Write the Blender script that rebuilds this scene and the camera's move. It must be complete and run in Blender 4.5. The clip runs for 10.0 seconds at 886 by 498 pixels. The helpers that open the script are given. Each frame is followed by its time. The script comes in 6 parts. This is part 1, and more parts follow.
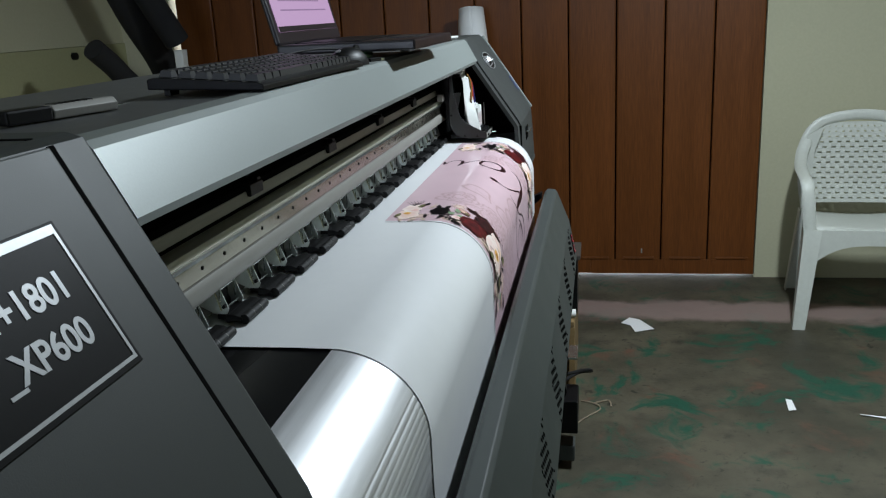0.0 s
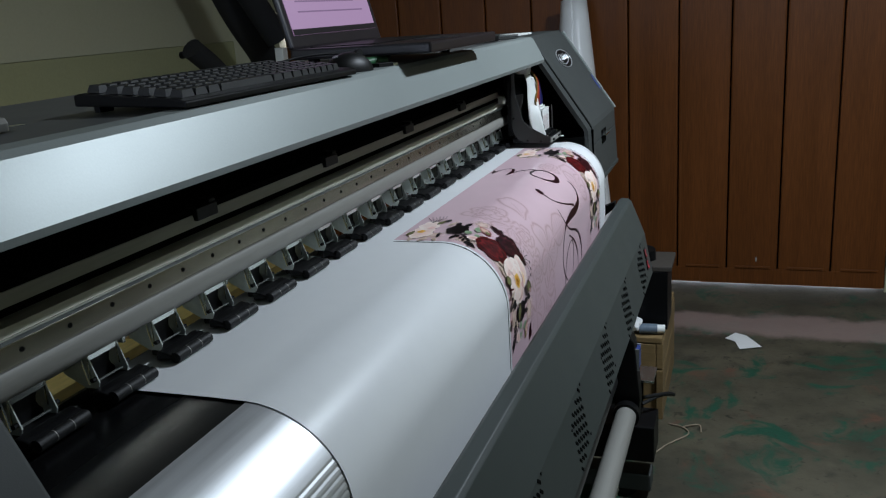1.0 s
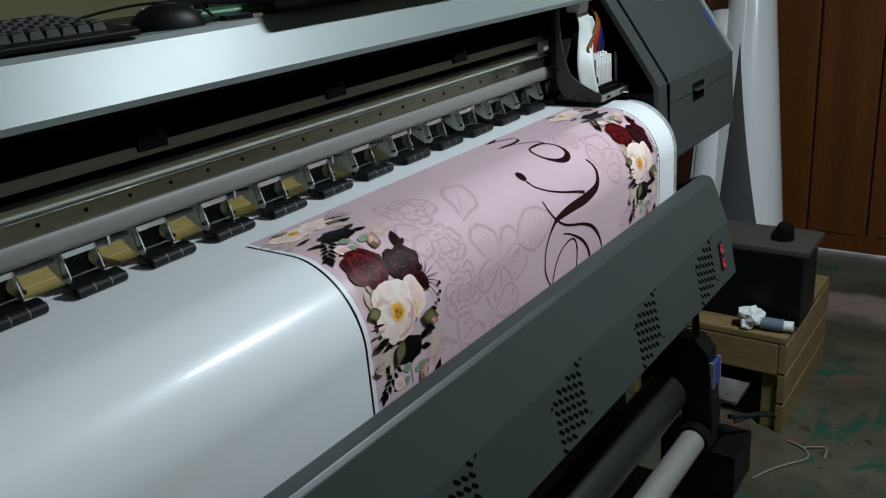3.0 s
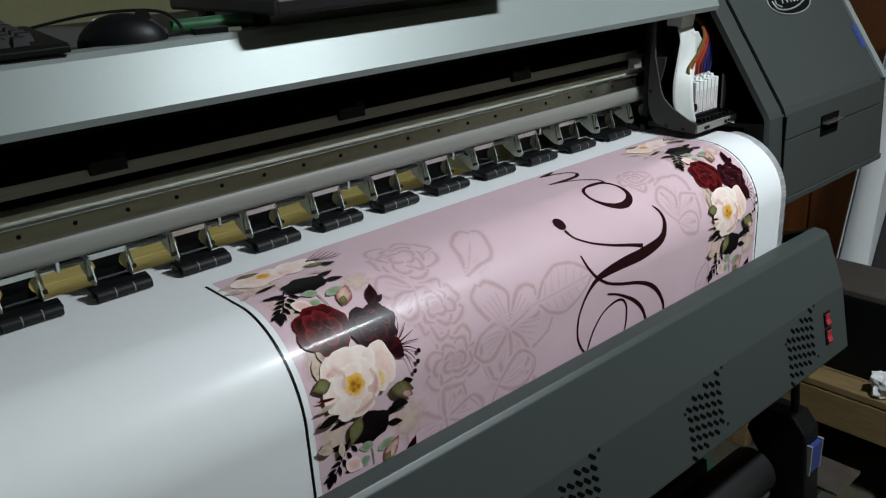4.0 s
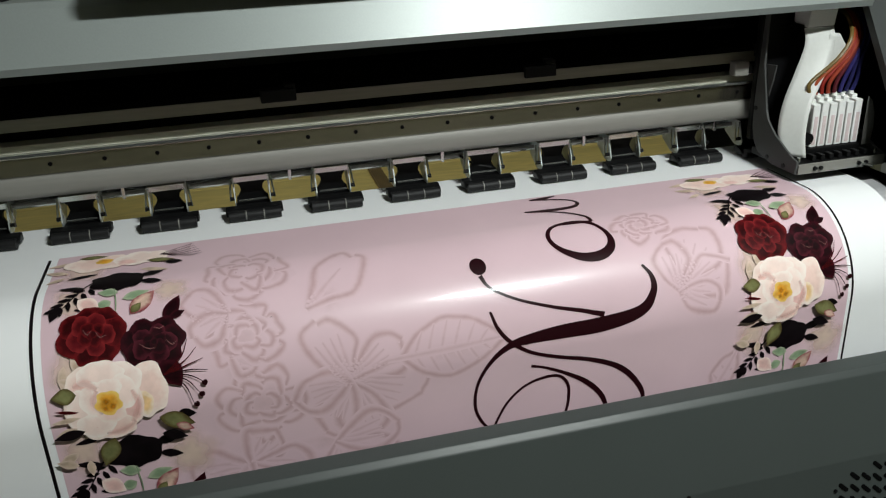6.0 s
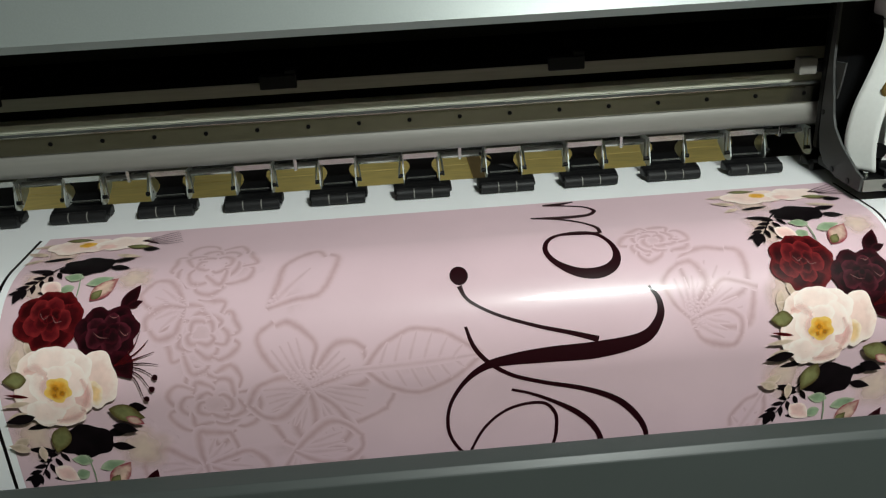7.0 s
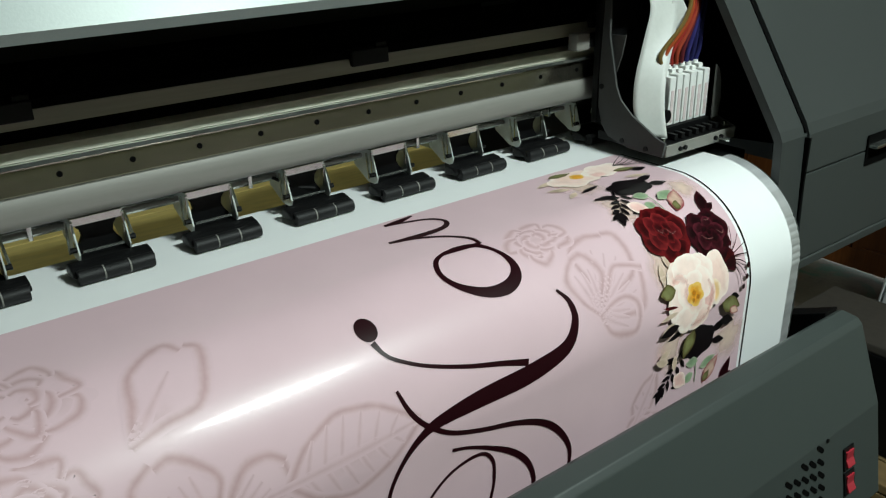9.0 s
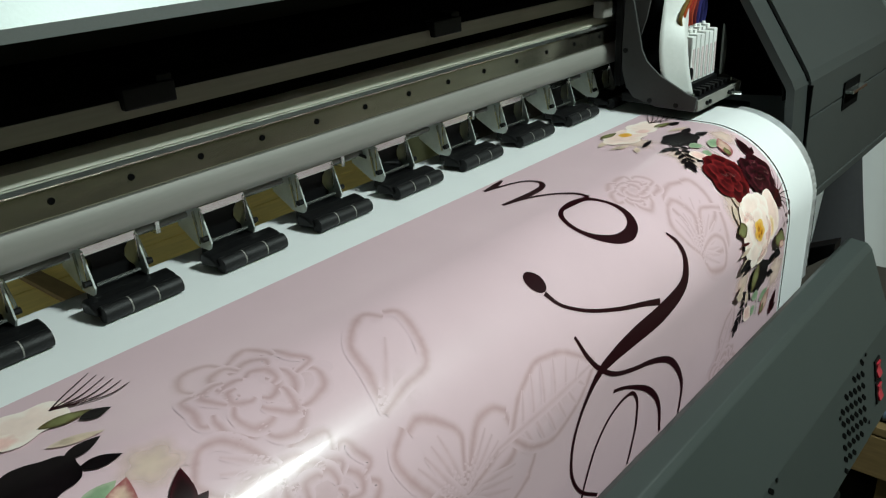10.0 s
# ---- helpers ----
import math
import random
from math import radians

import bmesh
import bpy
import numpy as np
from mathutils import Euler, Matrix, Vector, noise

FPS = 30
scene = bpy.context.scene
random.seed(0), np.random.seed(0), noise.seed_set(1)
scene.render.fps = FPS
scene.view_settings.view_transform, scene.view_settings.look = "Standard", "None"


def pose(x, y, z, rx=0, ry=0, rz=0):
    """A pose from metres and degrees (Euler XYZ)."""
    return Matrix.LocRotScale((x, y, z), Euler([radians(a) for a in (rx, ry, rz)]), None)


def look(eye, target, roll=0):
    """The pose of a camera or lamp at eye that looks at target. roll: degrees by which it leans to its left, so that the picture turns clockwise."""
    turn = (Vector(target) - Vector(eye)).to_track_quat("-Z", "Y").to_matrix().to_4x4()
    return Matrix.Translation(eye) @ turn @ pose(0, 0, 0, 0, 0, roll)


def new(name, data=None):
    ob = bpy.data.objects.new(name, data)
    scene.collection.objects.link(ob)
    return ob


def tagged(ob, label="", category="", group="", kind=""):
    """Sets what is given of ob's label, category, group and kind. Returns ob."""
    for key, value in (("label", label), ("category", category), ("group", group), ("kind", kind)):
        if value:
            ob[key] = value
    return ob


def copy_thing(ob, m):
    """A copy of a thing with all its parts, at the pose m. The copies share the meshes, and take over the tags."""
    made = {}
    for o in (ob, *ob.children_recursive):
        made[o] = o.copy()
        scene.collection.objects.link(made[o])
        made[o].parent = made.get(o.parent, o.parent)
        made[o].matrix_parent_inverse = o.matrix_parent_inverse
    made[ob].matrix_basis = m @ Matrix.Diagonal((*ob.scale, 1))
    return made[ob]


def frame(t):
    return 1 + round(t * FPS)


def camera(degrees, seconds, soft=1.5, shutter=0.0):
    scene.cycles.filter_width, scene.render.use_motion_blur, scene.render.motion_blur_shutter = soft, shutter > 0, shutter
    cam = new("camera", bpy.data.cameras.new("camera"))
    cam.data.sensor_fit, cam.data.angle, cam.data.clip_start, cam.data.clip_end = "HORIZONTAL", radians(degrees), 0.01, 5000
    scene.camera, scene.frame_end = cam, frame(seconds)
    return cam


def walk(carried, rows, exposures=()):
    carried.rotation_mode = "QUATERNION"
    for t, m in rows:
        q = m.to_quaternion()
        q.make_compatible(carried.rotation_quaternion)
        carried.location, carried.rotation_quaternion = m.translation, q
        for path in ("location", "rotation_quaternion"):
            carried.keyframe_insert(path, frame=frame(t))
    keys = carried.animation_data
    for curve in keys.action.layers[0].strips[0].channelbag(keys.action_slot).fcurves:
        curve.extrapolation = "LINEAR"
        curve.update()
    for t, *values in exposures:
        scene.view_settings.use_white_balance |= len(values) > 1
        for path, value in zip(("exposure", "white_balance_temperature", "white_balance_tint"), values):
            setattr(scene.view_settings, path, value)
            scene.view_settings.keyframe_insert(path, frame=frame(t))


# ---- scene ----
cam = camera(55.68, 10.0, soft=1.2)
PATH = [
    (0.0, -0.0555, 0.0321, 1.4225, 74.215, 2.844, 10.146),
    (0.5, 0.0372, 0.1153, 1.4256, 74.478, 3.676, 15.704),
    (1.0, 0.1011, 0.2135, 1.4234, 74.213, 3.864, 19.304),
    (1.5, 0.1353, 0.3932, 1.4156, 72.359, 3.644, 21.071),
    (2.0, 0.1846, 0.5316, 1.4142, 70.895, 3.976, 23.698),
    (3.5, 0.4114, 0.8691, 1.4244, 69.554, 4.110, 42.288),
    (4.0, 0.4045, 1.0199, 1.4356, 69.141, 3.158, 48.188),
    (4.5, 0.4838, 1.1840, 1.4419, 68.112, 3.038, 55.409),
    (5.0, 0.5716, 1.3228, 1.4478, 67.967, 1.895, 63.809),
    (5.5, 0.5298, 1.4454, 1.4419, 67.306, 1.701, 69.855),
    (7.0, 0.4414, 1.7602, 1.4057, 66.792, 2.968, 85.958),
    (7.5, 0.3940, 1.7388, 1.3995, 66.800, 2.651, 89.273),
    (8.0, 0.2566, 1.6472, 1.3941, 65.849, 0.772, 79.149),
    (8.5, 0.2070, 1.6073, 1.3763, 66.066, -0.603, 63.470),
    (9.0, 0.1893, 1.5255, 1.3699, 66.394, 1.201, 52.216),
    (9.5, 0.1437, 1.4197, 1.3618, 66.673, 2.408, 45.267),
    (10.0, 0.0434, 1.3355, 1.3453, 66.534, 2.427, 40.066),
]
# exposure and white balance drift as the clip's camera adapts
LIGHTS = [(0.0, 0.50, 5900, 12), (0.6, 0.20, 5800, 13), (1.2, -0.02, 5750, 14), (2.2, -0.12, 5750, 10), (3.5, -0.14, 5950, 11), (4.5, -0.10, 6250, 13), (5.5, -0.10, 6500, 12), (7.5, -0.14, 6600, 7), (8.5, -0.12, 6380, 2), (10.0, -0.03, 6280, -1)]
walk(cam, [(t, pose(x, y, z, rx, ry, rz)) for t, x, y, z, rx, ry, rz in PATH], LIGHTS)

# ---- light ----
world = bpy.data.worlds.new("world")
scene.world = world
world.use_nodes = True
world.node_tree.nodes["Background"].inputs[0].default_value = (0.75, 0.85, 1.0, 1)
world.node_tree.nodes["Background"].inputs[1].default_value = 0.3


def area_lamp(name, place, target, size_x, size_y, watts, colour):
    data = bpy.data.lights.new(name, "AREA")
    data.shape, data.size, data.size_y, data.energy, data.color = "RECTANGLE", size_x, size_y, watts, colour
    ob = new(name, data)
    ob.matrix_world = look(place, target)
    return ob


# the tube under the ceiling, and an added cool fill lamp at the unseen near end
tube_light = area_lamp("tube_light", (0.64, 2.30, 2.38), (0.64, 2.30, 0.0), 0.07, 0.34, 43, (0.93, 1.0, 0.97))
fill_light = area_lamp("fill_light", (-1.3, -2.35, 1.6), (-1.6, 2.2, 1.0), 1.2, 1.6, 26, (0.84, 0.91, 1.0))


# ---- materials ----
def nodes_of(name):
    mat = bpy.data.materials.new(name)
    mat.use_nodes = True
    return mat, mat.node_tree, mat.node_tree.nodes["Principled BSDF"]


def add(tree, kind, **values):
    node = tree.nodes.new(kind)
    for key, value in values.items():
        node.inputs[key].default_value = value
    return node


def surface(name, base, rough=0.5, metal=0.0, grain=60.0, vary=0.12, bump=0.05, stain=3.0, coat=0.0, stretch=(1, 1, 1), rough_vary=0.1, spec=0.5):
    """A painted or raw surface: base colour varied at two scales, uneven gloss and fine relief."""
    mat, tree, bsdf = nodes_of(name)
    coords = tree.nodes.new("ShaderNodeTexCoord")
    mapping = add(tree, "ShaderNodeMapping", Scale=stretch)
    tree.links.new(coords.outputs["Object"], mapping.inputs["Vector"])
    fine = add(tree, "ShaderNodeTexNoise", Scale=grain, Detail=4.0)
    broad = add(tree, "ShaderNodeTexNoise", Scale=stain, Detail=5.0, Roughness=0.6)
    for tex in (fine, broad):
        tree.links.new(mapping.outputs["Vector"], tex.inputs["Vector"])
    both = tree.nodes.new("ShaderNodeMath")
    both.operation = "ADD"
    tree.links.new(fine.outputs["Fac"], both.inputs[0])
    tree.links.new(broad.outputs["Fac"], both.inputs[1])
    ramp = add(tree, "ShaderNodeMapRange")
    ramp.inputs["From Min"].default_value, ramp.inputs["From Max"].default_value = 0.6, 1.4
    ramp.inputs["To Min"].default_value, ramp.inputs["To Max"].default_value = 1 - vary, 1 + vary
    tree.links.new(both.outputs[0], ramp.inputs["Value"])
    mul = tree.nodes.new("ShaderNodeVectorMath")
    mul.operation = "SCALE"
    mul.inputs[0].default_value = base
    tree.links.new(ramp.outputs["Result"], mul.inputs["Scale"])
    tree.links.new(mul.outputs["Vector"], bsdf.inputs["Base Color"])
    gloss = add(tree, "ShaderNodeMapRange")
    gloss.inputs["To Min"].default_value, gloss.inputs["To Max"].default_value = max(0.02, rough - rough_vary), min(1, rough + rough_vary)
    tree.links.new(broad.outputs["Fac"], gloss.inputs["Value"])
    tree.links.new(gloss.outputs["Result"], bsdf.inputs["Roughness"])
    bsdf.inputs["Metallic"].default_value = metal
    bsdf.inputs["Specular IOR Level"].default_value = spec
    bsdf.inputs["Coat Weight"].default_value = coat
    bsdf.inputs["Coat Roughness"].default_value = 0.09
    if bump:
        relief = add(tree, "ShaderNodeBump", Strength=bump, Distance=0.002)
        tree.links.new(fine.outputs["Fac"], relief.inputs["Height"])
        tree.links.new(relief.outputs["Normal"], bsdf.inputs["Normal"])
    return mat


GREY_PAINT = surface("grey_powder_coat", (0.040, 0.045, 0.044), 0.5, 0.0, 900, 0.05, 0.06, 4, spec=0.4)
GREY_TRAY = surface("grey_tray_paint", (0.042, 0.050, 0.048), 0.42, 0.0, 900, 0.05, 0.05, 4, spec=0.4)
SILVER_PAINT = surface("brushed_silver", (0.25, 0.278, 0.27), 0.41, 0.20, 500, 0.05, 0.03, 3, rough_vary=0.05)
TOP_PAINT = surface("dark_top_paint", (0.075, 0.078, 0.078), 0.45, 0.0, 700, 0.08, 0.05, 5)
# near-black so gaps, holes and recesses carry their shade in the colour
BLACK_CAVITY = surface("recess_shade_black", (0.002, 0.002, 0.002), 0.9, 0.0, 300, 0.2, 0.05, 6, spec=0.05)
BLACK_PLASTIC = surface("black_plastic", (0.004, 0.004, 0.0044), 0.42, 0.0, 500, 0.2, 0.08, 8, spec=0.2)
BLACK_RUBBER = surface("black_rubber", (0.006, 0.006, 0.0065), 0.55, 0.0, 700, 0.25, 0.2, 20, spec=0.3)
ROLLER_GREY = surface("dark_grey_roller", (0.014, 0.014, 0.0145), 0.4, 0.0, 500, 0.2, 0.08, 12, stretch=(1, 0.1, 1))
BLACK_GLOSS = surface("black_platen", (0.005, 0.005, 0.0055), 0.28, 0.0, 200, 0.3, 0.02, 6, spec=0.16, stretch=(1, 0.08, 1))
ALUMINIUM = surface("aluminium_extrusion", (0.23, 0.225, 0.205), 0.55, 0.15, 300, 0.07, 0.03, 5, stretch=(1, 0.06, 1))
# lighter copy of the aluminium: light painted in where the hood blocks the tube
RAIL_ALU_LIT = surface("rail_aluminium_lit", (0.66, 0.645, 0.54), 0.5, 0.1, 300, 0.08, 0.03, 5, stretch=(1, 0.06, 1))
FLANGE_DARK = surface("dark_anodised_flange", (0.30, 0.295, 0.24), 0.5, 0.1, 300, 0.12, 0.03, 5, stretch=(1, 0.06, 1), spec=0.3)
SIDE_STEEL = surface("side_plate_steel", (0.60, 0.64, 0.62), 0.38, 0.55, 120, 0.14, 0.05, 30)
STEEL_STRIP = surface("steel_strip", (0.34, 0.32, 0.26), 0.20, 0.95, 160, 0.18, 0.03, 9, stretch=(1, 0.3, 1))
CHROME = surface("galvanised_steel", (0.62, 0.65, 0.62), 0.17, 0.95, 120, 0.12, 0.05, 30)
CURVE_METAL = surface("aluminium_front_roll", (0.76, 0.77, 0.79), 0.44, 0.75, 60, 0.2, 0.02, 30, stretch=(1, 0.05, 1))
CARRIAGE_PAINT = surface("carriage_paint", (0.062, 0.064, 0.063), 0.5, 0.0, 400, 0.1, 0.08, 8, spec=0.3)
WHITE_PLASTIC = surface("white_plastic", (0.75, 0.76, 0.74), 0.4, 0.0, 300, 0.04, 0.03, 10)
CABLE_WHITE = surface("white_flat_cable", (0.56, 0.57, 0.55), 0.45, 0.0, 200, 0.05, 0.05, 10)
VINYL_WHITE = surface("white_vinyl", (0.84, 0.85, 0.86), 0.34, 0.0, 40, 0.015, 0.006, 1.5, coat=0.42, rough_vary=0.05, spec=0.3)
LABEL_BLACK = surface("label_black", (0.004, 0.004, 0.0045), 0.45, 0.0, 200, 0.2, 0.02, 5, spec=0.12)
LABEL_SILVER = surface("label_silver", (0.40, 0.41, 0.42), 0.4, 0.5, 200, 0.1, 0.02, 5)
YELLOW_BOARD = surface("yellow_varnished_board", (0.90, 0.70, 0.24), 0.5, 0.0, 60, 0.18, 0.1, 7, stretch=(1, 0.2, 1))
RED_PLASTIC = surface("red_switch_plastic", (0.35, 0.025, 0.04), 0.3, 0.0, 200, 0.1, 0.03, 9)
WALL_CREAM = surface("cream_wall_paint", (0.47, 0.46, 0.32), 0.7, 0.0, 90, 0.05, 0.12, 1.2)
WALL_LOW = surface("olive_wall_paint", (0.36, 0.36, 0.20), 0.65, 0.0, 90, 0.07, 0.12, 1.5)
CEILING_WHITE = surface("ceiling_paint", (0.6, 0.6, 0.56), 0.8, 0.0, 60, 0.05, 0.1, 1)
DOOR_WOOD = surface("brown_varnished_door", (0.128, 0.041, 0.0075), 0.45, 0.0, 30, 0.34, 0.08, 2.2, stretch=(6, 1, 0.35), spec=0.28)
CRATE_WOOD = surface("raw_pine_crate", (0.19, 0.125, 0.050), 0.75, 0.0, 40, 0.25, 0.2, 5, stretch=(0.5, 1, 4))
CHAIR_PLASTIC = surface("white_chair_plastic", (0.55, 0.57, 0.52), 0.42, 0.0, 60, 0.06, 0.05, 4)
SCRAP_PAPER = surface("white_paper", (0.8, 0.8, 0.8), 0.7, 0.0, 90, 0.03, 0.05, 6)
SCRAP_STRING = surface("pale_string", (0.26, 0.21, 0.15), 0.8, 0.0, 200, 0.2, 0.2, 20)
BLUE_PLASTIC = surface("blue_grey_tube", (0.13, 0.17, 0.22), 0.35, 0.0, 90, 0.12, 0.05, 9)
STICKER_BLUE = surface("blue_sticker", (0.03, 0.05, 0.20), 0.35, 0.0, 90, 0.1, 0.02, 9)
GREEN_PLASTIC = surface("green_plastic", (0.02, 0.10, 0.035), 0.4, 0.0, 90, 0.1, 0.02, 9)
LAPTOP_BLACK = surface("laptop_black", (0.016, 0.013, 0.016), 0.3, 0.0, 300, 0.15, 0.03, 6)
KEY_BLACK = surface("key_black", (0.012, 0.0125, 0.013), 0.45, 0.0, 300, 0.15, 0.05, 20)
FOAM_BLACK = surface("black_foam", (0.010, 0.010, 0.011), 0.9, 0.0, 200, 0.25, 0.3, 12)
# dark grey painting the shade inside the loose turn of white vinyl
FLAP_SHADE = surface("flap_shade_grey", (0.05, 0.05, 0.056), 0.7, 0.0, 60, 0.1, 0.05, 3)


def plain(name, base, rough=0.35, coat=0.05, vary=0.06, rim=None, soft=0.0, spec=0.14, reach=(0.85, 1.6)):
    """Printed ink; rim is its colour at the edge of a shape, soft the strength of a wash that fades out there."""
    mat = surface(name, base, rough, 0.0, 90, vary, 0.0, 45, coat=coat, rough_vary=0.04, spec=spec)
    tree = mat.node_tree
    bsdf = tree.nodes["Principled BSDF"]
    if rim or soft:
        edge = tree.nodes.new("ShaderNodeAttribute")
        edge.attribute_name = "edge"
        coords = tree.nodes.new("ShaderNodeTexCoord")
        cloud = add(tree, "ShaderNodeTexNoise", Scale=160.0 if rim else 60.0, Detail=4.0)
        tree.links.new(coords.outputs["Object"], cloud.inputs["Vector"])
        lean = tree.nodes.new("ShaderNodeMath")
        lean.operation = "MULTIPLY_ADD"
        tree.links.new(cloud.outputs["Fac"], lean.inputs[0])
        lean.inputs[1].default_value = 0.9 if reach[0] > 0.5 and rim else 0.4
        tree.links.new(edge.outputs["Fac"], lean.inputs[2])
        fade = add(tree, "ShaderNodeMapRange")
        fade.interpolation_type = "SMOOTHSTEP"
        fade.inputs["From Min"].default_value, fade.inputs["From Max"].default_value = reach if rim else (0.25, 1.2)
        tree.links.new(lean.outputs[0], fade.inputs["Value"])
    if rim:
        blend = tree.nodes.new("ShaderNodeMix")
        blend.data_type = "RGBA"
        old = bsdf.inputs["Base Color"].links[0].from_socket
        tree.links.new(fade.outputs["Result"], blend.inputs[0])
        tree.links.new(old, blend.inputs[6])
        blend.inputs[7].default_value = (*rim, 1)
        tree.links.new(blend.outputs[2], bsdf.inputs["Base Color"])
    if soft:
        fade.inputs["To Min"].default_value, fade.inputs["To Max"].default_value = soft, 0.0
        tree.links.new(fade.outputs["Result"], bsdf.inputs["Alpha"])
    return mat


INK_BLACK = plain("ink_maroon_black", (0.016, 0.002, 0.004))
INK_LEAF = plain("ink_dark_leaf", (0.005, 0.003, 0.004), vary=0.45)
INK_CREAM = plain("ink_cream", (0.78, 0.56, 0.50), vary=0.10, rim=(0.84, 0.71, 0.64))
INK_CREAM_LIGHT = plain("ink_cream_light", (0.82, 0.64, 0.58), vary=0.08, rim=(0.86, 0.76, 0.70))
INK_CREAM_SHADE = plain("ink_cream_shade", (0.74, 0.47, 0.43), vary=0.15, rim=(0.84, 0.70, 0.63))
INK_YELLOW = plain("ink_yellow", (0.66, 0.30, 0.03), vary=0.3, rim=(0.76, 0.52, 0.14))
INK_ROSE_GLINT = plain("ink_rose_glint", (0.30, 0.12, 0.12), soft=0.7)
INK_YELLOW_DARK = plain("ink_yellow_dark", (0.48, 0.18, 0.012), vary=0.3, soft=0.8)
INK_BUD_PALE = plain("ink_pale_amber", (0.76, 0.50, 0.25), vary=0.2, rim=(0.84, 0.70, 0.56))
INK_PINK_CREASE = plain("ink_pink_crease", (0.70, 0.36, 0.34), soft=0.34)
INK_RED = plain("ink_red", (0.030, 0.001, 0.002), vary=0.5, rim=(0.120, 0.006, 0.008))
INK_RED_LIGHT = plain("ink_red_light", (0.065, 0.003, 0.005), vary=0.5, rim=(0.185, 0.014, 0.016))
INK_MAROON = plain("ink_maroon", (0.009, 0.001, 0.002), vary=0.4, rim=(0.036, 0.003, 0.007))
INK_MAROON_LIGHT = plain("ink_maroon_light", (0.018, 0.002, 0.004), vary=0.4, rim=(0.075, 0.010, 0.018))
INK_GREEN = plain("ink_leaf_green", (0.17, 0.17, 0.07), vary=0.3, rim=(0.075, 0.050, 0.016))
INK_SAGE = plain("ink_sage", (0.20, 0.28, 0.17), vary=0.3, rim=(0.38, 0.42, 0.30))
INK_BUD = plain("ink_bud_pink", (0.58, 0.40, 0.32), vary=0.3, rim=(0.24, 0.035, 0.055))
GROUND_PINK = (0.66, 0.475, 0.525)
INK_GHOST = plain("ink_ghost_line", (0.500, 0.325, 0.340), 0.34, 0.42, rim=GROUND_PINK, spec=0.3, reach=(0.05, 1.1))
INK_GHOST_PALE = plain("ink_ghost_vein", (0.585, 0.400, 0.435), 0.34, 0.42, rim=GROUND_PINK, spec=0.3, reach=(0.05, 1.1))
INK_BEIGE = plain("ink_pale_sprig", (0.50, 0.38, 0.29), vary=0.35, rim=(0.62, 0.48, 0.40))
INK_WASH = plain("ink_beige_wash", (0.72, 0.56, 0.46), soft=0.75)


def pink_print():
    mat = surface("ink_pink", GROUND_PINK, 0.34, 0.0, 14, 0.05, 0.004, 4, coat=0.42, rough_vary=0.04, spec=0.3)
    return mat


INK_PINK = pink_print()


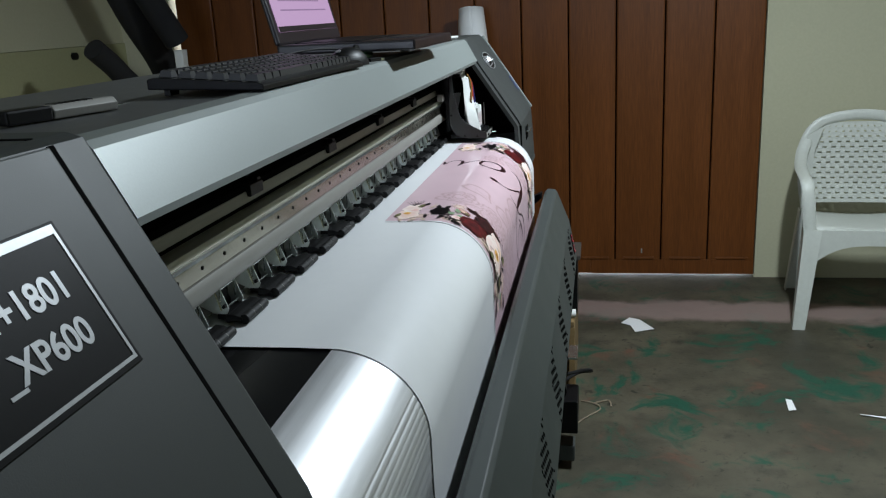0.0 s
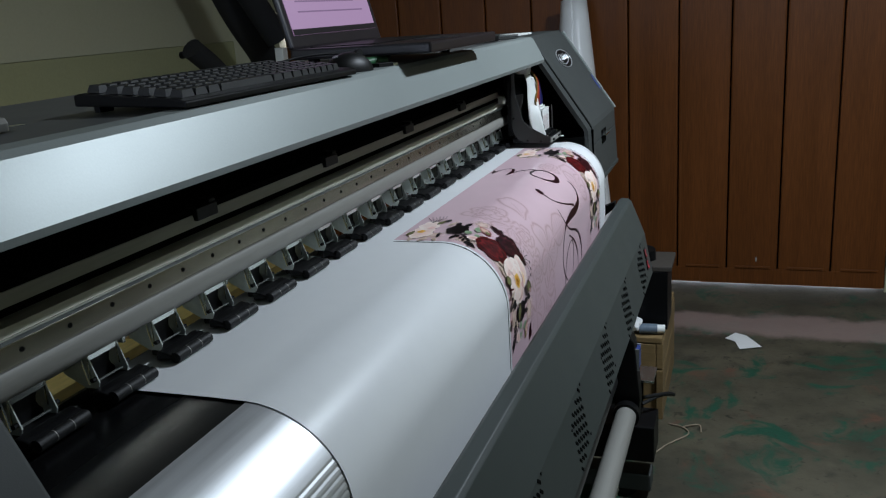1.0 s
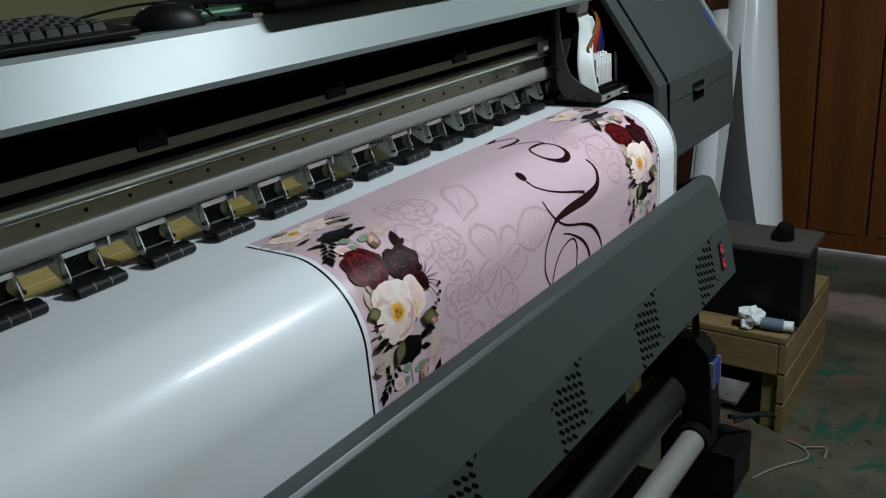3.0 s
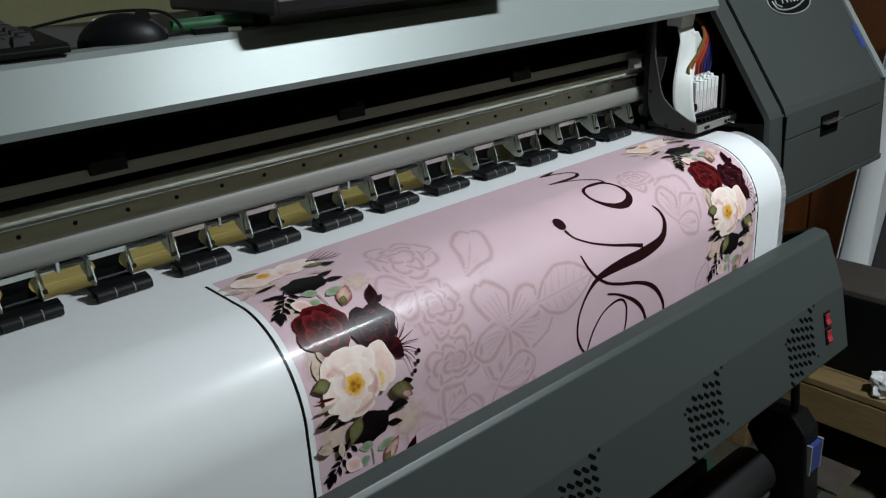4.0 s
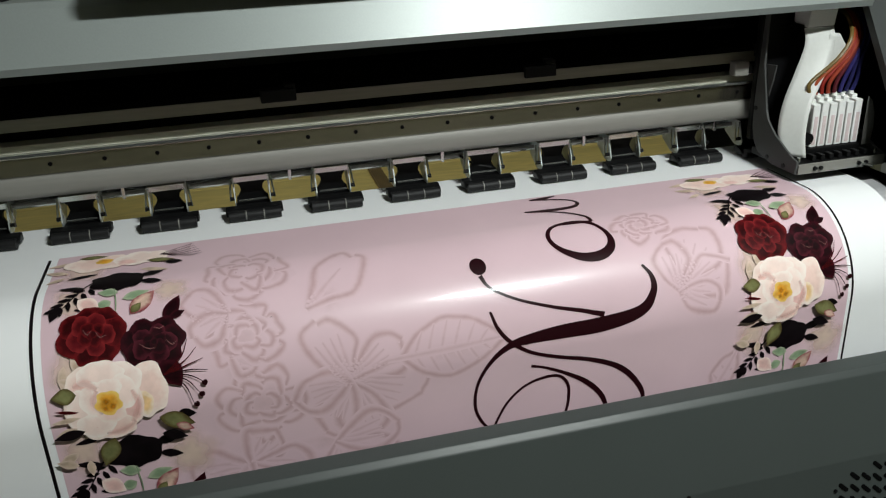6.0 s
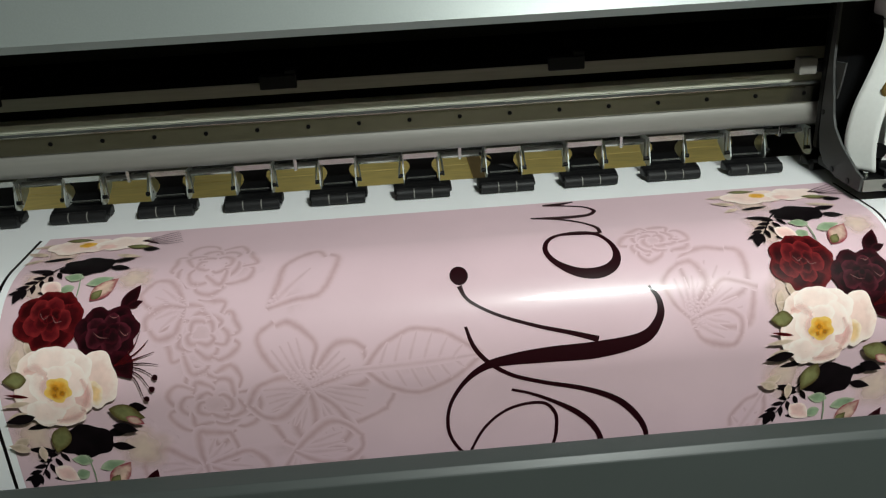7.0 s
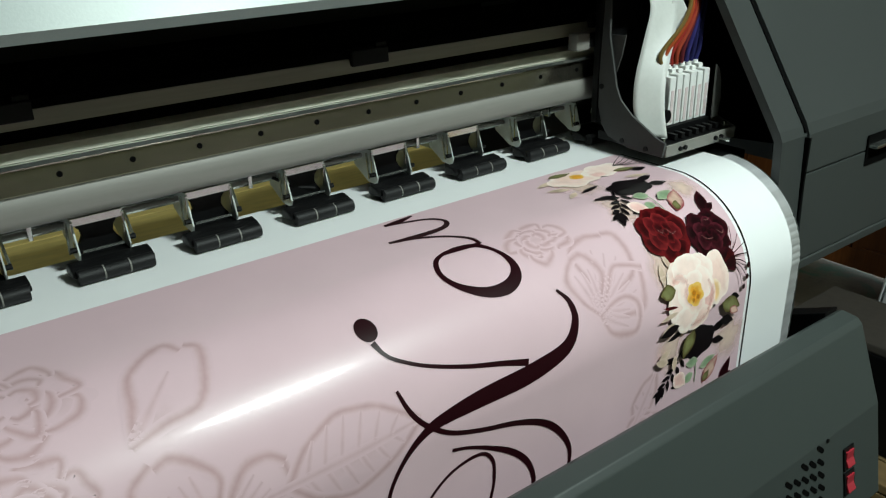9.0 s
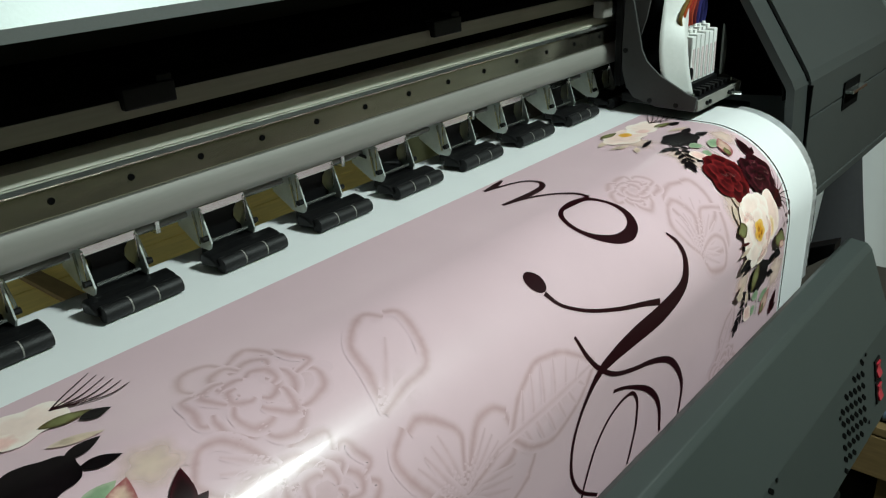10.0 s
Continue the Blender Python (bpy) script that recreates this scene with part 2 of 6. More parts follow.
def floor_material():
    """Worn grey-brown concrete with green and rust paint stains and a pale pink band near the door, partly painted-in
    glare.
    """
    mat, tree, bsdf = nodes_of("stained_concrete")
    coords = tree.nodes.new("ShaderNodeTexCoord")

    def noise_of(scale, detail=6.0, rough=0.6, distort=0.0):
        tex = add(tree, "ShaderNodeTexNoise", Scale=scale, Detail=detail, Roughness=rough, Distortion=distort)
        tree.links.new(coords.outputs["Object"], tex.inputs["Vector"])
        return tex.outputs["Fac"]

    def mask(value, low, high):
        node = add(tree, "ShaderNodeMapRange")
        node.interpolation_type = "SMOOTHSTEP"
        node.inputs["From Min"].default_value, node.inputs["From Max"].default_value = low, high
        tree.links.new(value, node.inputs["Value"])
        return node.outputs["Result"]

    def mix(fac, a, b):
        node = tree.nodes.new("ShaderNodeMix")
        node.data_type = "RGBA"
        for value, socket in ((fac, node.inputs[0]), (a, node.inputs[6]), (b, node.inputs[7])):
            if isinstance(value, tuple):
                socket.default_value = value
            else:
                tree.links.new(value, socket)
        return node.outputs[2]

    colour = mix(mask(noise_of(2.2), 0.35, 0.65), (0.044, 0.040, 0.026, 1), (0.090, 0.080, 0.053, 1))
    colour = mix(mask(noise_of(9.0), 0.5, 0.75), colour, (0.034, 0.032, 0.022, 1))
    colour = mix(mask(noise_of(4.0, 7, 0.66, 0.9), 0.52, 0.62), colour, (0.010, 0.064, 0.037, 1))
    colour = mix(mask(noise_of(26.0, 6, 0.7, 1.0), 0.56, 0.70), colour, (0.022, 0.022, 0.015, 1))
    colour = mix(mask(noise_of(4.6, 6, 0.62, 0.7), 0.57, 0.74), colour, (0.115, 0.055, 0.034, 1))
    sep = tree.nodes.new("ShaderNodeSeparateXYZ")
    tree.links.new(coords.outputs["Object"], sep.inputs[0])
    wob = tree.nodes.new("ShaderNodeMath")
    wob.operation = "MULTIPLY_ADD"
    wob.inputs[1].default_value = 0.25
    tree.links.new(noise_of(5.0), wob.inputs[0])
    tree.links.new(sep.outputs[1], wob.inputs[2])
    # pale band: pinkish floor colour with glare from the door gap painted in
    rise, fall = mask(wob.outputs[0], 3.88, 3.98), mask(wob.outputs[0], 4.13, 4.22)
    band = tree.nodes.new("ShaderNodeMath")
    band.operation = "SUBTRACT"
    tree.links.new(rise, band.inputs[0])
    tree.links.new(fall, band.inputs[1])
    soft = tree.nodes.new("ShaderNodeMath")
    soft.operation = "MULTIPLY"
    soft.inputs[1].default_value = 0.75
    tree.links.new(band.outputs[0], soft.inputs[0])
    colour = mix(soft.outputs[0], colour, (0.30, 0.215, 0.195, 1))
    tree.links.new(colour, bsdf.inputs["Base Color"])
    gloss = add(tree, "ShaderNodeMapRange")
    gloss.inputs["To Min"].default_value, gloss.inputs["To Max"].default_value = 0.38, 0.75
    tree.links.new(noise_of(6.0), gloss.inputs["Value"])
    tree.links.new(gloss.outputs["Result"], bsdf.inputs["Roughness"])
    relief = add(tree, "ShaderNodeBump", Strength=0.25, Distance=0.004)
    tree.links.new(noise_of(55.0), relief.inputs["Height"])
    tree.links.new(relief.outputs["Normal"], bsdf.inputs["Normal"])
    return mat


FLOOR = floor_material()


def glow(name, colour, strength):
    mat, tree, bsdf = nodes_of(name)
    bsdf.inputs["Emission Color"].default_value = (*colour, 1)
    bsdf.inputs["Emission Strength"].default_value = strength
    bsdf.inputs["Base Color"].default_value = (0.02, 0.02, 0.02, 1)
    return mat


SCREEN_GLOW = glow("laptop_screen_glow", (0.60, 0.36, 0.56), 0.55)
SCREEN_LINE = glow("screen_line_glow", (0.36, 0.20, 0.36), 0.45)
DAY_GLOW = glow("daylight_outside", (1.0, 0.98, 0.93), 3.0)


# ---- mesh helpers ----
def mesh_of(bm, material, smooth=False):
    data = bpy.data.meshes.new("mesh")
    bmesh.ops.recalc_face_normals(bm, faces=bm.faces)
    bm.to_mesh(data)
    bm.free()
    data.materials.append(material)
    if smooth:
        data.polygons.foreach_set("use_smooth", [True] * len(data.polygons))
        data.set_sharp_from_angle(angle=radians(38))
    return data


def part(name, bm, material, parent=None, label="", smooth=False):
    """One mesh object, under a thing or under a part."""
    ob = new(name, mesh_of(bm, material, smooth))
    ob.parent = parent
    return tagged(ob, label)


def thing(name, label, category, group="", place=(0, 0, 0), kind=""):
    ob = new(name)
    ob.empty_display_size = 0.05
    ob.location = place
    return tagged(ob, label, category, group, kind)


def box(lo, hi, bevel=0.0, bm=None):
    bm = bm or bmesh.new()
    made = bmesh.ops.create_cube(bm, size=1.0, matrix=Matrix.Translation([(a + b) / 2 for a, b in zip(lo, hi)]) @ Matrix.Diagonal([b - a for a, b in zip(lo, hi)] + [1]))
    if bevel:
        edges = list({e for v in made["verts"] for e in v.link_edges})
        bmesh.ops.bevel(bm, geom=edges, offset=bevel, segments=2, affect="EDGES", profile=0.6)
    return bm


def prism(outline, y0, y1, bevel=0.0, bm=None):
    """An outline of (x, z) drawn out along y."""
    bm = bm or bmesh.new()
    a = [bm.verts.new((x, y0, z)) for x, z in outline]
    b = [bm.verts.new((x, y1, z)) for x, z in outline]
    n = len(outline)
    faces = [bm.faces.new(a[::-1]), bm.faces.new(b)]
    for i in range(n):
        faces.append(bm.faces.new((a[i], a[(i + 1) % n], b[(i + 1) % n], b[i])))
    if bevel:
        bmesh.ops.recalc_face_normals(bm, faces=bm.faces)
        bmesh.ops.bevel(bm, geom=list({e for f in faces for e in f.edges}), offset=bevel, segments=2, affect="EDGES", profile=0.6)
    return bm


def strip(outline, y0, y1, thick, steps=1, bm=None):
    """A sheet along y whose section is the open line outline of (x, z), with thickness."""
    bm = bm or bmesh.new()
    pts = [Vector((x, z)) for x, z in outline]
    off = []
    for i, p in enumerate(pts):
        d = (pts[min(i + 1, len(pts) - 1)] - pts[max(i - 1, 0)]).normalized()
        off.append(p - Vector((-d.y, d.x)) * thick)
    loop = [tuple(p) for p in pts] + [tuple(p) for p in off[::-1]]
    n, m = len(loop), len(pts)
    rows = [[bm.verts.new((x, y0 + (y1 - y0) * k / steps, z)) for x, z in loop] for k in range(steps + 1)]
    for r, q in zip(rows, rows[1:]):
        for i in range(n):
            bm.faces.new((r[i], r[(i + 1) % n], q[(i + 1) % n], q[i]))
    for r in (rows[0], rows[-1]):
        for i in range(m - 1):
            bm.faces.new((r[i], r[i + 1], r[n - 2 - i], r[n - 1 - i]))
    return bm


def rod(a, b, r0, r1=None, sides=16, bm=None, caps=True):
    bm = bm or bmesh.new()
    a, b = Vector(a), Vector(b)
    turn = (b - a).to_track_quat("Z", "Y").to_matrix().to_4x4()
    bmesh.ops.create_cone(bm, cap_ends=caps, segments=sides, radius1=r0, radius2=r0 if r1 is None else r1, depth=(b - a).length, matrix=Matrix.Translation((a + b) / 2) @ turn)
    return bm


def smooth_line(points, per=8):
    """A Catmull-Rom line through the points."""
    pts = [Vector(p) for p in points]
    pts = [2 * pts[0] - pts[1]] + pts + [2 * pts[-1] - pts[-2]]
    out = []
    for i in range(1, len(pts) - 2):
        p0, p1, p2, p3 = pts[i - 1:i + 3]
        for k in range(per):
            t = k / per
            out.append(0.5 * (2 * p1 + (p2 - p0) * t + (2 * p0 - 5 * p1 + 4 * p2 - p3) * t * t + (3 * p1 - p0 - 3 * p2 + p3) * t ** 3))
    return out + [pts[-2]]


def hose(points, radius, sides=8, per=6, bm=None):
    bm = bm or bmesh.new()
    line = smooth_line(points, per)
    rings, side = [], None
    for i, p in enumerate(line):
        d = (line[min(i + 1, len(line) - 1)] - line[max(i - 1, 0)]).normalized()
        side = (d.orthogonal() if side is None else side - d * side.dot(d)).normalized()
        up = d.cross(side)
        rings.append([bm.verts.new(p + (side * math.cos(2 * math.pi * k / sides) + up * math.sin(2 * math.pi * k / sides)) * radius) for k in range(sides)])
    for r, q in zip(rings, rings[1:]):
        for k in range(sides):
            bm.faces.new((r[k], r[(k + 1) % sides], q[(k + 1) % sides], q[k]))
    bm.faces.new(rings[0]), bm.faces.new(rings[-1][::-1])
    return bm


# ---- the room ----
X0, X1, Y0, Y1, HIGH = -2.66, 3.1, -2.5, 4.45, 2.9


def structure(name, bm, material, label):
    return tagged(part(name, bm, material), label, "", "", "structure")


structure("floor", box((X0 - 0.2, Y0 - 0.2, -0.15), (X1 + 0.2, Y1 + 1.5, 0)), FLOOR, "worn concrete floor with green and rust paint stains")
structure("ceiling", box((X0 - 0.2, Y0 - 0.2, HIGH), (X1 + 0.2, Y1 + 0.2, HIGH + 0.15)), CEILING_WHITE, "plain painted ceiling")
structure("wall_west", box((X0 - 0.2, Y0 - 0.2, 1.345), (X0, Y1 + 0.2, HIGH)), WALL_CREAM, "cream painted wall above the dado line")
structure("wall_west_dado", box((X0 - 0.2, Y0 - 0.2, 0), (X0 + 0.008, Y1 + 0.2, 1.343)), WALL_LOW, "olive painted lower wall with a thin ledge")
structure("wall_east", box((X1, Y0 - 0.2, 0), (X1 + 0.2, Y1 + 0.2, HIGH)), WALL_CREAM, "cream painted wall")
# unseen near wall; its window opening is added to suit the fill lamp
bm = box((X0, Y0 - 0.2, 0), (-1.9, Y0, HIGH))
for lo, hi in (((-0.7, 0), (X1, HIGH)), ((-1.9, 0), (-0.7, 0.8)), ((-1.9, 2.4), (-0.7, HIGH))):
    box((lo[0], Y0 - 0.2, lo[1]), (hi[0], Y0, hi[1]), 0, bm)
structure("wall_south", bm, WALL_CREAM, "unseen cream painted wall with an added window opening")
DOOR_L, DOOR_R, DOOR_TOP = -2.33, 0.745, 2.35
structure("wall_north", box((DOOR_R, Y1, 0), (X1, Y1 + 0.2, HIGH)), WALL_CREAM, "cream painted wall beside the large door")
structure("wall_north_left", box((X0, Y1, 0), (DOOR_L - 0.03, Y1 + 0.2, HIGH)), WALL_CREAM, "cream painted wall in the corner")
structure("wall_north_top", box((DOOR_L - 0.03, Y1, DOOR_TOP), (DOOR_R, Y1 + 0.2, HIGH)), WALL_CREAM, "cream painted wall over the door")
structure("backdrop", box((-4, Y1 + 1.2, -0.1), (3, Y1 + 1.25, 3)), DAY_GLOW, "bright daylight outside the door")

# the wide wooden door: upright boards with grooves, a bottom rail and short panel ends
door_ob = thing("door_1", "wide brown varnished wooden door of upright boards, closed", "door", kind="structure", place=(0, 0, 0))
BOARD, GAP = 0.2385, 0.006
edge = DOOR_R
board_no = 0
part("door_backing", box((DOOR_L, Y1 + 0.045, 0.014), (DOOR_R - 0.002, Y1 + 0.06, DOOR_TOP)), BLACK_CAVITY, door_ob)
while edge - DOOR_L > 0.05:
    left = max(DOOR_L, edge - BOARD)
    part("board", box((left + GAP / 2, Y1 + 0.012, 0.016), (edge - GAP / 2, Y1 + 0.044, DOOR_TOP - 0.02), 0.008), DOOR_WOOD, door_ob)
    part("moulding", box((left + 0.045, Y1 + 0.002, 0.096), (edge - 0.035, Y1 + 0.0115, 0.108), 0.003), DOOR_WOOD, door_ob)
    edge -= BOARD
part("bottom_rail", box((DOOR_L, Y1 + 0.0085, 0.016), (-0.1, Y1 + 0.0118, 0.094), 0.0012), DOOR_WOOD, door_ob)
part("bottom_rail", box((-0.096, Y1 + 0.0085, 0.014), (DOOR_R - 0.003, Y1 + 0.0118, 0.094), 0.0012), DOOR_WOOD, door_ob)
part("keyhole_plate", box((0.165, Y1 + 0.006, 0.13), (0.172, Y1 + 0.0118, 0.155)), CHROME, door_ob, "small bright metal plate")

# ---- the wide printer ----
ZP = 1.084          # upper face of the sheet on the platen
IN_L, IN_R = 0.567, 2.335   # the opening between the end covers
printer = thing("large_format_printer", "grey wide-format inkjet printer with silver hood, printing a floral banner", "printer")

# hood over the carriage rail
hood = part("hood", prism([(-0.80, 1.20), (-0.80, 1.345), (-0.437, 1.345), (-0.437, 1.335), (-0.79, 1.335), (-0.79, 1.20)], IN_L, IN_R), TOP_PAINT, printer, "dark grey hood top")
part("hood_front", strip([(-0.436, 1.3455), (-0.413, 1.3445), (-0.409, 1.340), (-0.383, 1.290), (-0.3845, 1.2865), (-0.392, 1.2855)], IN_L, IN_R, -0.003), SILVER_PAINT, printer, "brushed silver front lip of the hood")
part("lower_body", prism([(-0.90, 0.62), (-0.90, 0.86), (-0.60, 0.86), (-0.36, 0.96), (-0.30, 0.62)], IN_L - 0.2, IN_R + 0.2, 0.004), GREY_PAINT, printer)
# inner faces under the hood, their deep shade put into the black colour
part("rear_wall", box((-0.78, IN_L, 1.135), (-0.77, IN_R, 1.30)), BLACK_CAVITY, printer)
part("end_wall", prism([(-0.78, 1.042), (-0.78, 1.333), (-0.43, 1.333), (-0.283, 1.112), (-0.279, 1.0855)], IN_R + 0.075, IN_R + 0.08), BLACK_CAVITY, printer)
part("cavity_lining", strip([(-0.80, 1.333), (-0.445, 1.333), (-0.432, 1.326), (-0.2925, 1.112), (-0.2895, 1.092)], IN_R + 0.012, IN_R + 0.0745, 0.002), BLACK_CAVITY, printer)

# the guide beam: rounded bar, bright holed strip, dark slot, upper flange
part("guide_bar", prism([(-0.535, 1.136), (-0.472, 1.1365), (-0.4680, 1.1395), (-0.4660, 1.1440), (-0.4655, 1.150), (-0.4660, 1.157), (-0.4685, 1.1615), (-0.535, 1.1615)], IN_L, IN_R - 0.014), ALUMINIUM, printer, smooth=True)
holed = part("holed_strip", box((-0.505, IN_L, 1.1620), (-0.4705, IN_R - 0.014, 1.1820), 0.0012), STEEL_STRIP, printer, "dull steel strip with round holes")
# holes are flat black discs, shade drawn as colour
for i in range(-18, 13):
    part("hole", rod((-0.4703, 1.6076 + i * 0.0559, 1.1733), (-0.4698, 1.6076 + i * 0.0559, 1.1733), 0.0024, sides=12), BLACK_CAVITY, holed)
part("rail_lip", prism([(-0.505, 1.1824), (-0.4685, 1.1824), (-0.4655, 1.1844), (-0.4685, 1.1868), (-0.505, 1.1887)], IN_L, IN_R - 0.014), CHROME, printer, "bright linear rail edge")
part("rail_face", prism([(-0.525, 1.1892), (-0.4725, 1.1873), (-0.4755, 1.1950), (-0.525, 1.1950)], IN_L, IN_R - 0.014), RAIL_ALU_LIT, printer)
# slot and flange cover are coloured black for the shaded gap
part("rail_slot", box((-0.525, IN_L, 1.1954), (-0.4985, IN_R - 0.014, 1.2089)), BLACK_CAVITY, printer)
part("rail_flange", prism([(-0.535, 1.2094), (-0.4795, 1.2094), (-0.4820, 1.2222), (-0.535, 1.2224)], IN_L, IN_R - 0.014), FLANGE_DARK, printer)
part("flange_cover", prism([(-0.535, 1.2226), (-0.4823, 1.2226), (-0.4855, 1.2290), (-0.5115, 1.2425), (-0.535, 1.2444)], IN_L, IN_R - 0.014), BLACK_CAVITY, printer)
part("belt", box((-0.564, IN_L, 1.2444), (-0.560, IN_R - 0.02, 1.262)), BLACK_RUBBER, printer, "black toothed drive belt")
for i in range(-3, 3):
    y = 1.6158 + 0.3165 * i
    bm = box((-0.495, y, 1.2155), (-0.4755, y + 0.040, 1.2300), 0.0012)
    box((-0.495, y + 0.028, 1.2300), (-0.478, y + 0.040, 1.2345), 0.001, bm)
    part("cable_clip", bm, BLACK_PLASTIC, printer, "black plastic rail clip")

# platen and the rounded front
part("platen", box((-0.520, IN_L, 1.045), (-0.336, IN_R + 0.03, 1.0815), 0.001), BLACK_GLOSS, printer, "glossy black platen")
part("platen_edge_tape", box((-0.505, IN_L, 1.0817), (-0.498, 0.80, 1.0835)), CHROME, printer)
RC, XC, ZC = 0.103, -0.335, ZP - 0.103
curve = [(XC, ZC + RC - 0.0012)]
for i in range(1, 61):
    a = i / 60 * math.pi / 2
    r = RC - 0.0012 - (0.0005 if a > 0.95 and i % 3 == 0 else 0.0)
    curve.append((XC + r * math.sin(a), ZC + r * math.cos(a)))
for i in range(1, 15):
    curve.append((XC + RC - 0.0012 - (0.0005 if i % 2 else 0.0), ZC - i * 0.007))
part("front_roll", strip(curve, IN_L - 0.01, 2.3325, 0.003), CURVE_METAL, printer, "ribbed bright aluminium front guide")
part("front_roll_end", prism(curve[::4] + [(XC, ZC - 0.1)], 2.3327, 2.3345), GREY_PAINT, printer)


# one pinch roller: steel bracket, black arm, black holder with three rubber rollers
def pinch_roller(y):
    group = new("pinch_roller")
    group.parent = printer
    bm = box((-0.516, -0.021, 1.1255), (-0.492, 0.021, 1.1285), 0.0006)
    box((-0.4935, -0.021, 1.1215), (-0.4915, 0.021, 1.1283), 0.0004, bm)
    part("bracket_top", bm, CHROME, group, "bright steel bracket")
    for s in (-1, 1):
        bm = bmesh.new()
        pts = [(-0.530, 1.1270), (-0.4915, 1.1270), (-0.482, 1.100), (-0.485, 1.0935), (-0.500, 1.0935), (-0.524, 1.106)]
        prism(pts, s * 0.0205 - 0.0007, s * 0.0205 + 0.0007, 0, bm)
        part("side_plate", bm, SIDE_STEEL, group)
        part("flange", box((-0.4925, s * 0.0205 - 0.0011, 1.103), (-0.4905, s * 0.0205 + 0.0011, 1.1255), 0.0003), CHROME, group)
        part("pivot_pin", rod((-0.486, s * 0.0212, 1.104), (-0.486, s * 0.0262, 1.104), 0.0024, sides=8), BLACK_PLASTIC, group)
        part("spring_hook", rod((-0.497, s * 0.0235, 1.1245), (-0.489, s * 0.026, 1.100), 0.0012, sides=6), CHROME, group)
    bm = bmesh.new()
    side = [(0.0175, 1.1240), (0.0165, 1.1185), (0.0135, 1.1150), (0.0125, 1.1095), (0.0150, 1.1040), (0.0185, 1.1000), (0.0190, 1.0945)]
    ring = side + [(-p, q) for p, q in side[::-1]]
    faces = [[bm.verts.new((x, p, q)) for p, q in ring] for x in (-0.503, -0.4975)]
    for i in range(len(ring)):
        j = (i + 1) % len(ring)
        bm.faces.new((faces[0][i], faces[0][j], faces[1][j], faces[1][i]))
    for i in range(len(side) - 1):
        for f in faces:
            bm.faces.new((f[i], f[i + 1], f[-2 - i], f[-1 - i]))
    bmesh.ops.recalc_face_normals(bm, faces=bm.faces)
    box((-0.4975, -0.021, 1.087), (-0.4825, 0.021, 1.0952), 0.001, bm)
    part("arm", bm, BLACK_PLASTIC, group)
    part("cross_pin", rod((-0.4865, -0.0165, 1.1005), (-0.4865, 0.0165, 1.1005), 0.0013, sides=6), CHROME, group)
    outline = [(-0.482, 1.087), (-0.482, 1.0955), (-0.479, 1.0975), (-0.470, 1.0965), (-0.4625, 1.0935), (-0.4615, 1.0895), (-0.478, 1.087)]
    part("holder", prism(outline, -0.033, 0.033, 0.0018), BLACK_PLASTIC, group, "black plastic roller holder")
    for k in (-1, 0, 1):
        part("rubber_roller", rod((-0.4600, k * 0.0205 - 0.0095, 1.0906), (-0.4600, k * 0.0205 + 0.0095, 1.0906), 0.0062, sides=14), BLACK_RUBBER, group, "", True)
    for k in (-1, 1):
        part("spacer_ring", rod((-0.4600, k * 0.01025 - 0.0005, 1.0906), (-0.4600, k * 0.01025 + 0.0005, 1.0906), 0.0060, sides=12), ALUMINIUM, group)
    group.location = (0, y, 0)
    return group


first = pinch_roller(1.337 - 7 * 0.0962 - 0.033)
for k in range(-1, 16):
    unit = copy_thing(first, pose(0, 1.337 + (k - 5) * 0.0962 - 0.033, 0))
part("roller_bar", prism([(-0.530, 1.1215), (-0.530, 1.1245), (-0.5185, 1.1245), (-0.5185, 1.1115), (-0.521, 1.1115), (-0.521, 1.1215)], IN_L, IN_R - 0.02), CHROME, printer, "galvanised angle bar behind the rollers")
part("lift_rod", rod((-0.511, IN_L, 1.1185), (-0.511, IN_R - 0.02, 1.1185), 0.0026, sides=10), ALUMINIUM, printer)
for k in range(-2, 15):
    y = 1.337 + (k - 5) * 0.0962 + 0.012
    if k % 2 == 0:
        part("rod_clamp", box((-0.517, y, 1.113), (-0.5055, y + 0.004, 1.1275), 0.0008), CHROME, printer)
part("loose_wire", hose([(-0.508, 1.855, 1.118), (-0.500, 1.872, 1.108), (-0.496, 1.893, 1.102)], 0.0016, 6), BLACK_RUBBER, printer)
part("media_clamp", box((-0.45, 2.30, 1.0865), (-0.385, 2.331, 1.0905), 0.0012), CHROME, printer, "thin steel media edge clamp")


# end covers
def slope_frame(origin, slope_dir):
    """Axes of a sloping panel: u along y, v up the slope, w outwards."""
    v = Vector((slope_dir[0], 0, slope_dir[1])).normalized()
    u = Vector((0, 1, 0))
    w = u.cross(v)
    m = Matrix((u, v, w)).transposed().to_4x4()
    m.translation = origin
    return m


COVER_LINE = [(-0.82, 0.93), (-0.82, 1.347), (-0.436, 1.347), (-0.425, 1.338), (-0.279, 1.118), (-0.2745, 1.108), (-0.2665, 0.956), (-0.272, 0.945), (-0.33, 0.93)]
bm = strip(COVER_LINE, IN_R, 2.785, 0.010)
prism(COVER_LINE, 2.7852, 2.79, 0.001, bm)
cover_r = part("end_cover", bm, GREY_PAINT, printer, "grey powder-coated end cover")
SR = slope_frame(Vector((-0.352, 0, 1.228)) + Vector((0.834, 0, 0.552)) * 0.0005, (-0.146, 0.22))
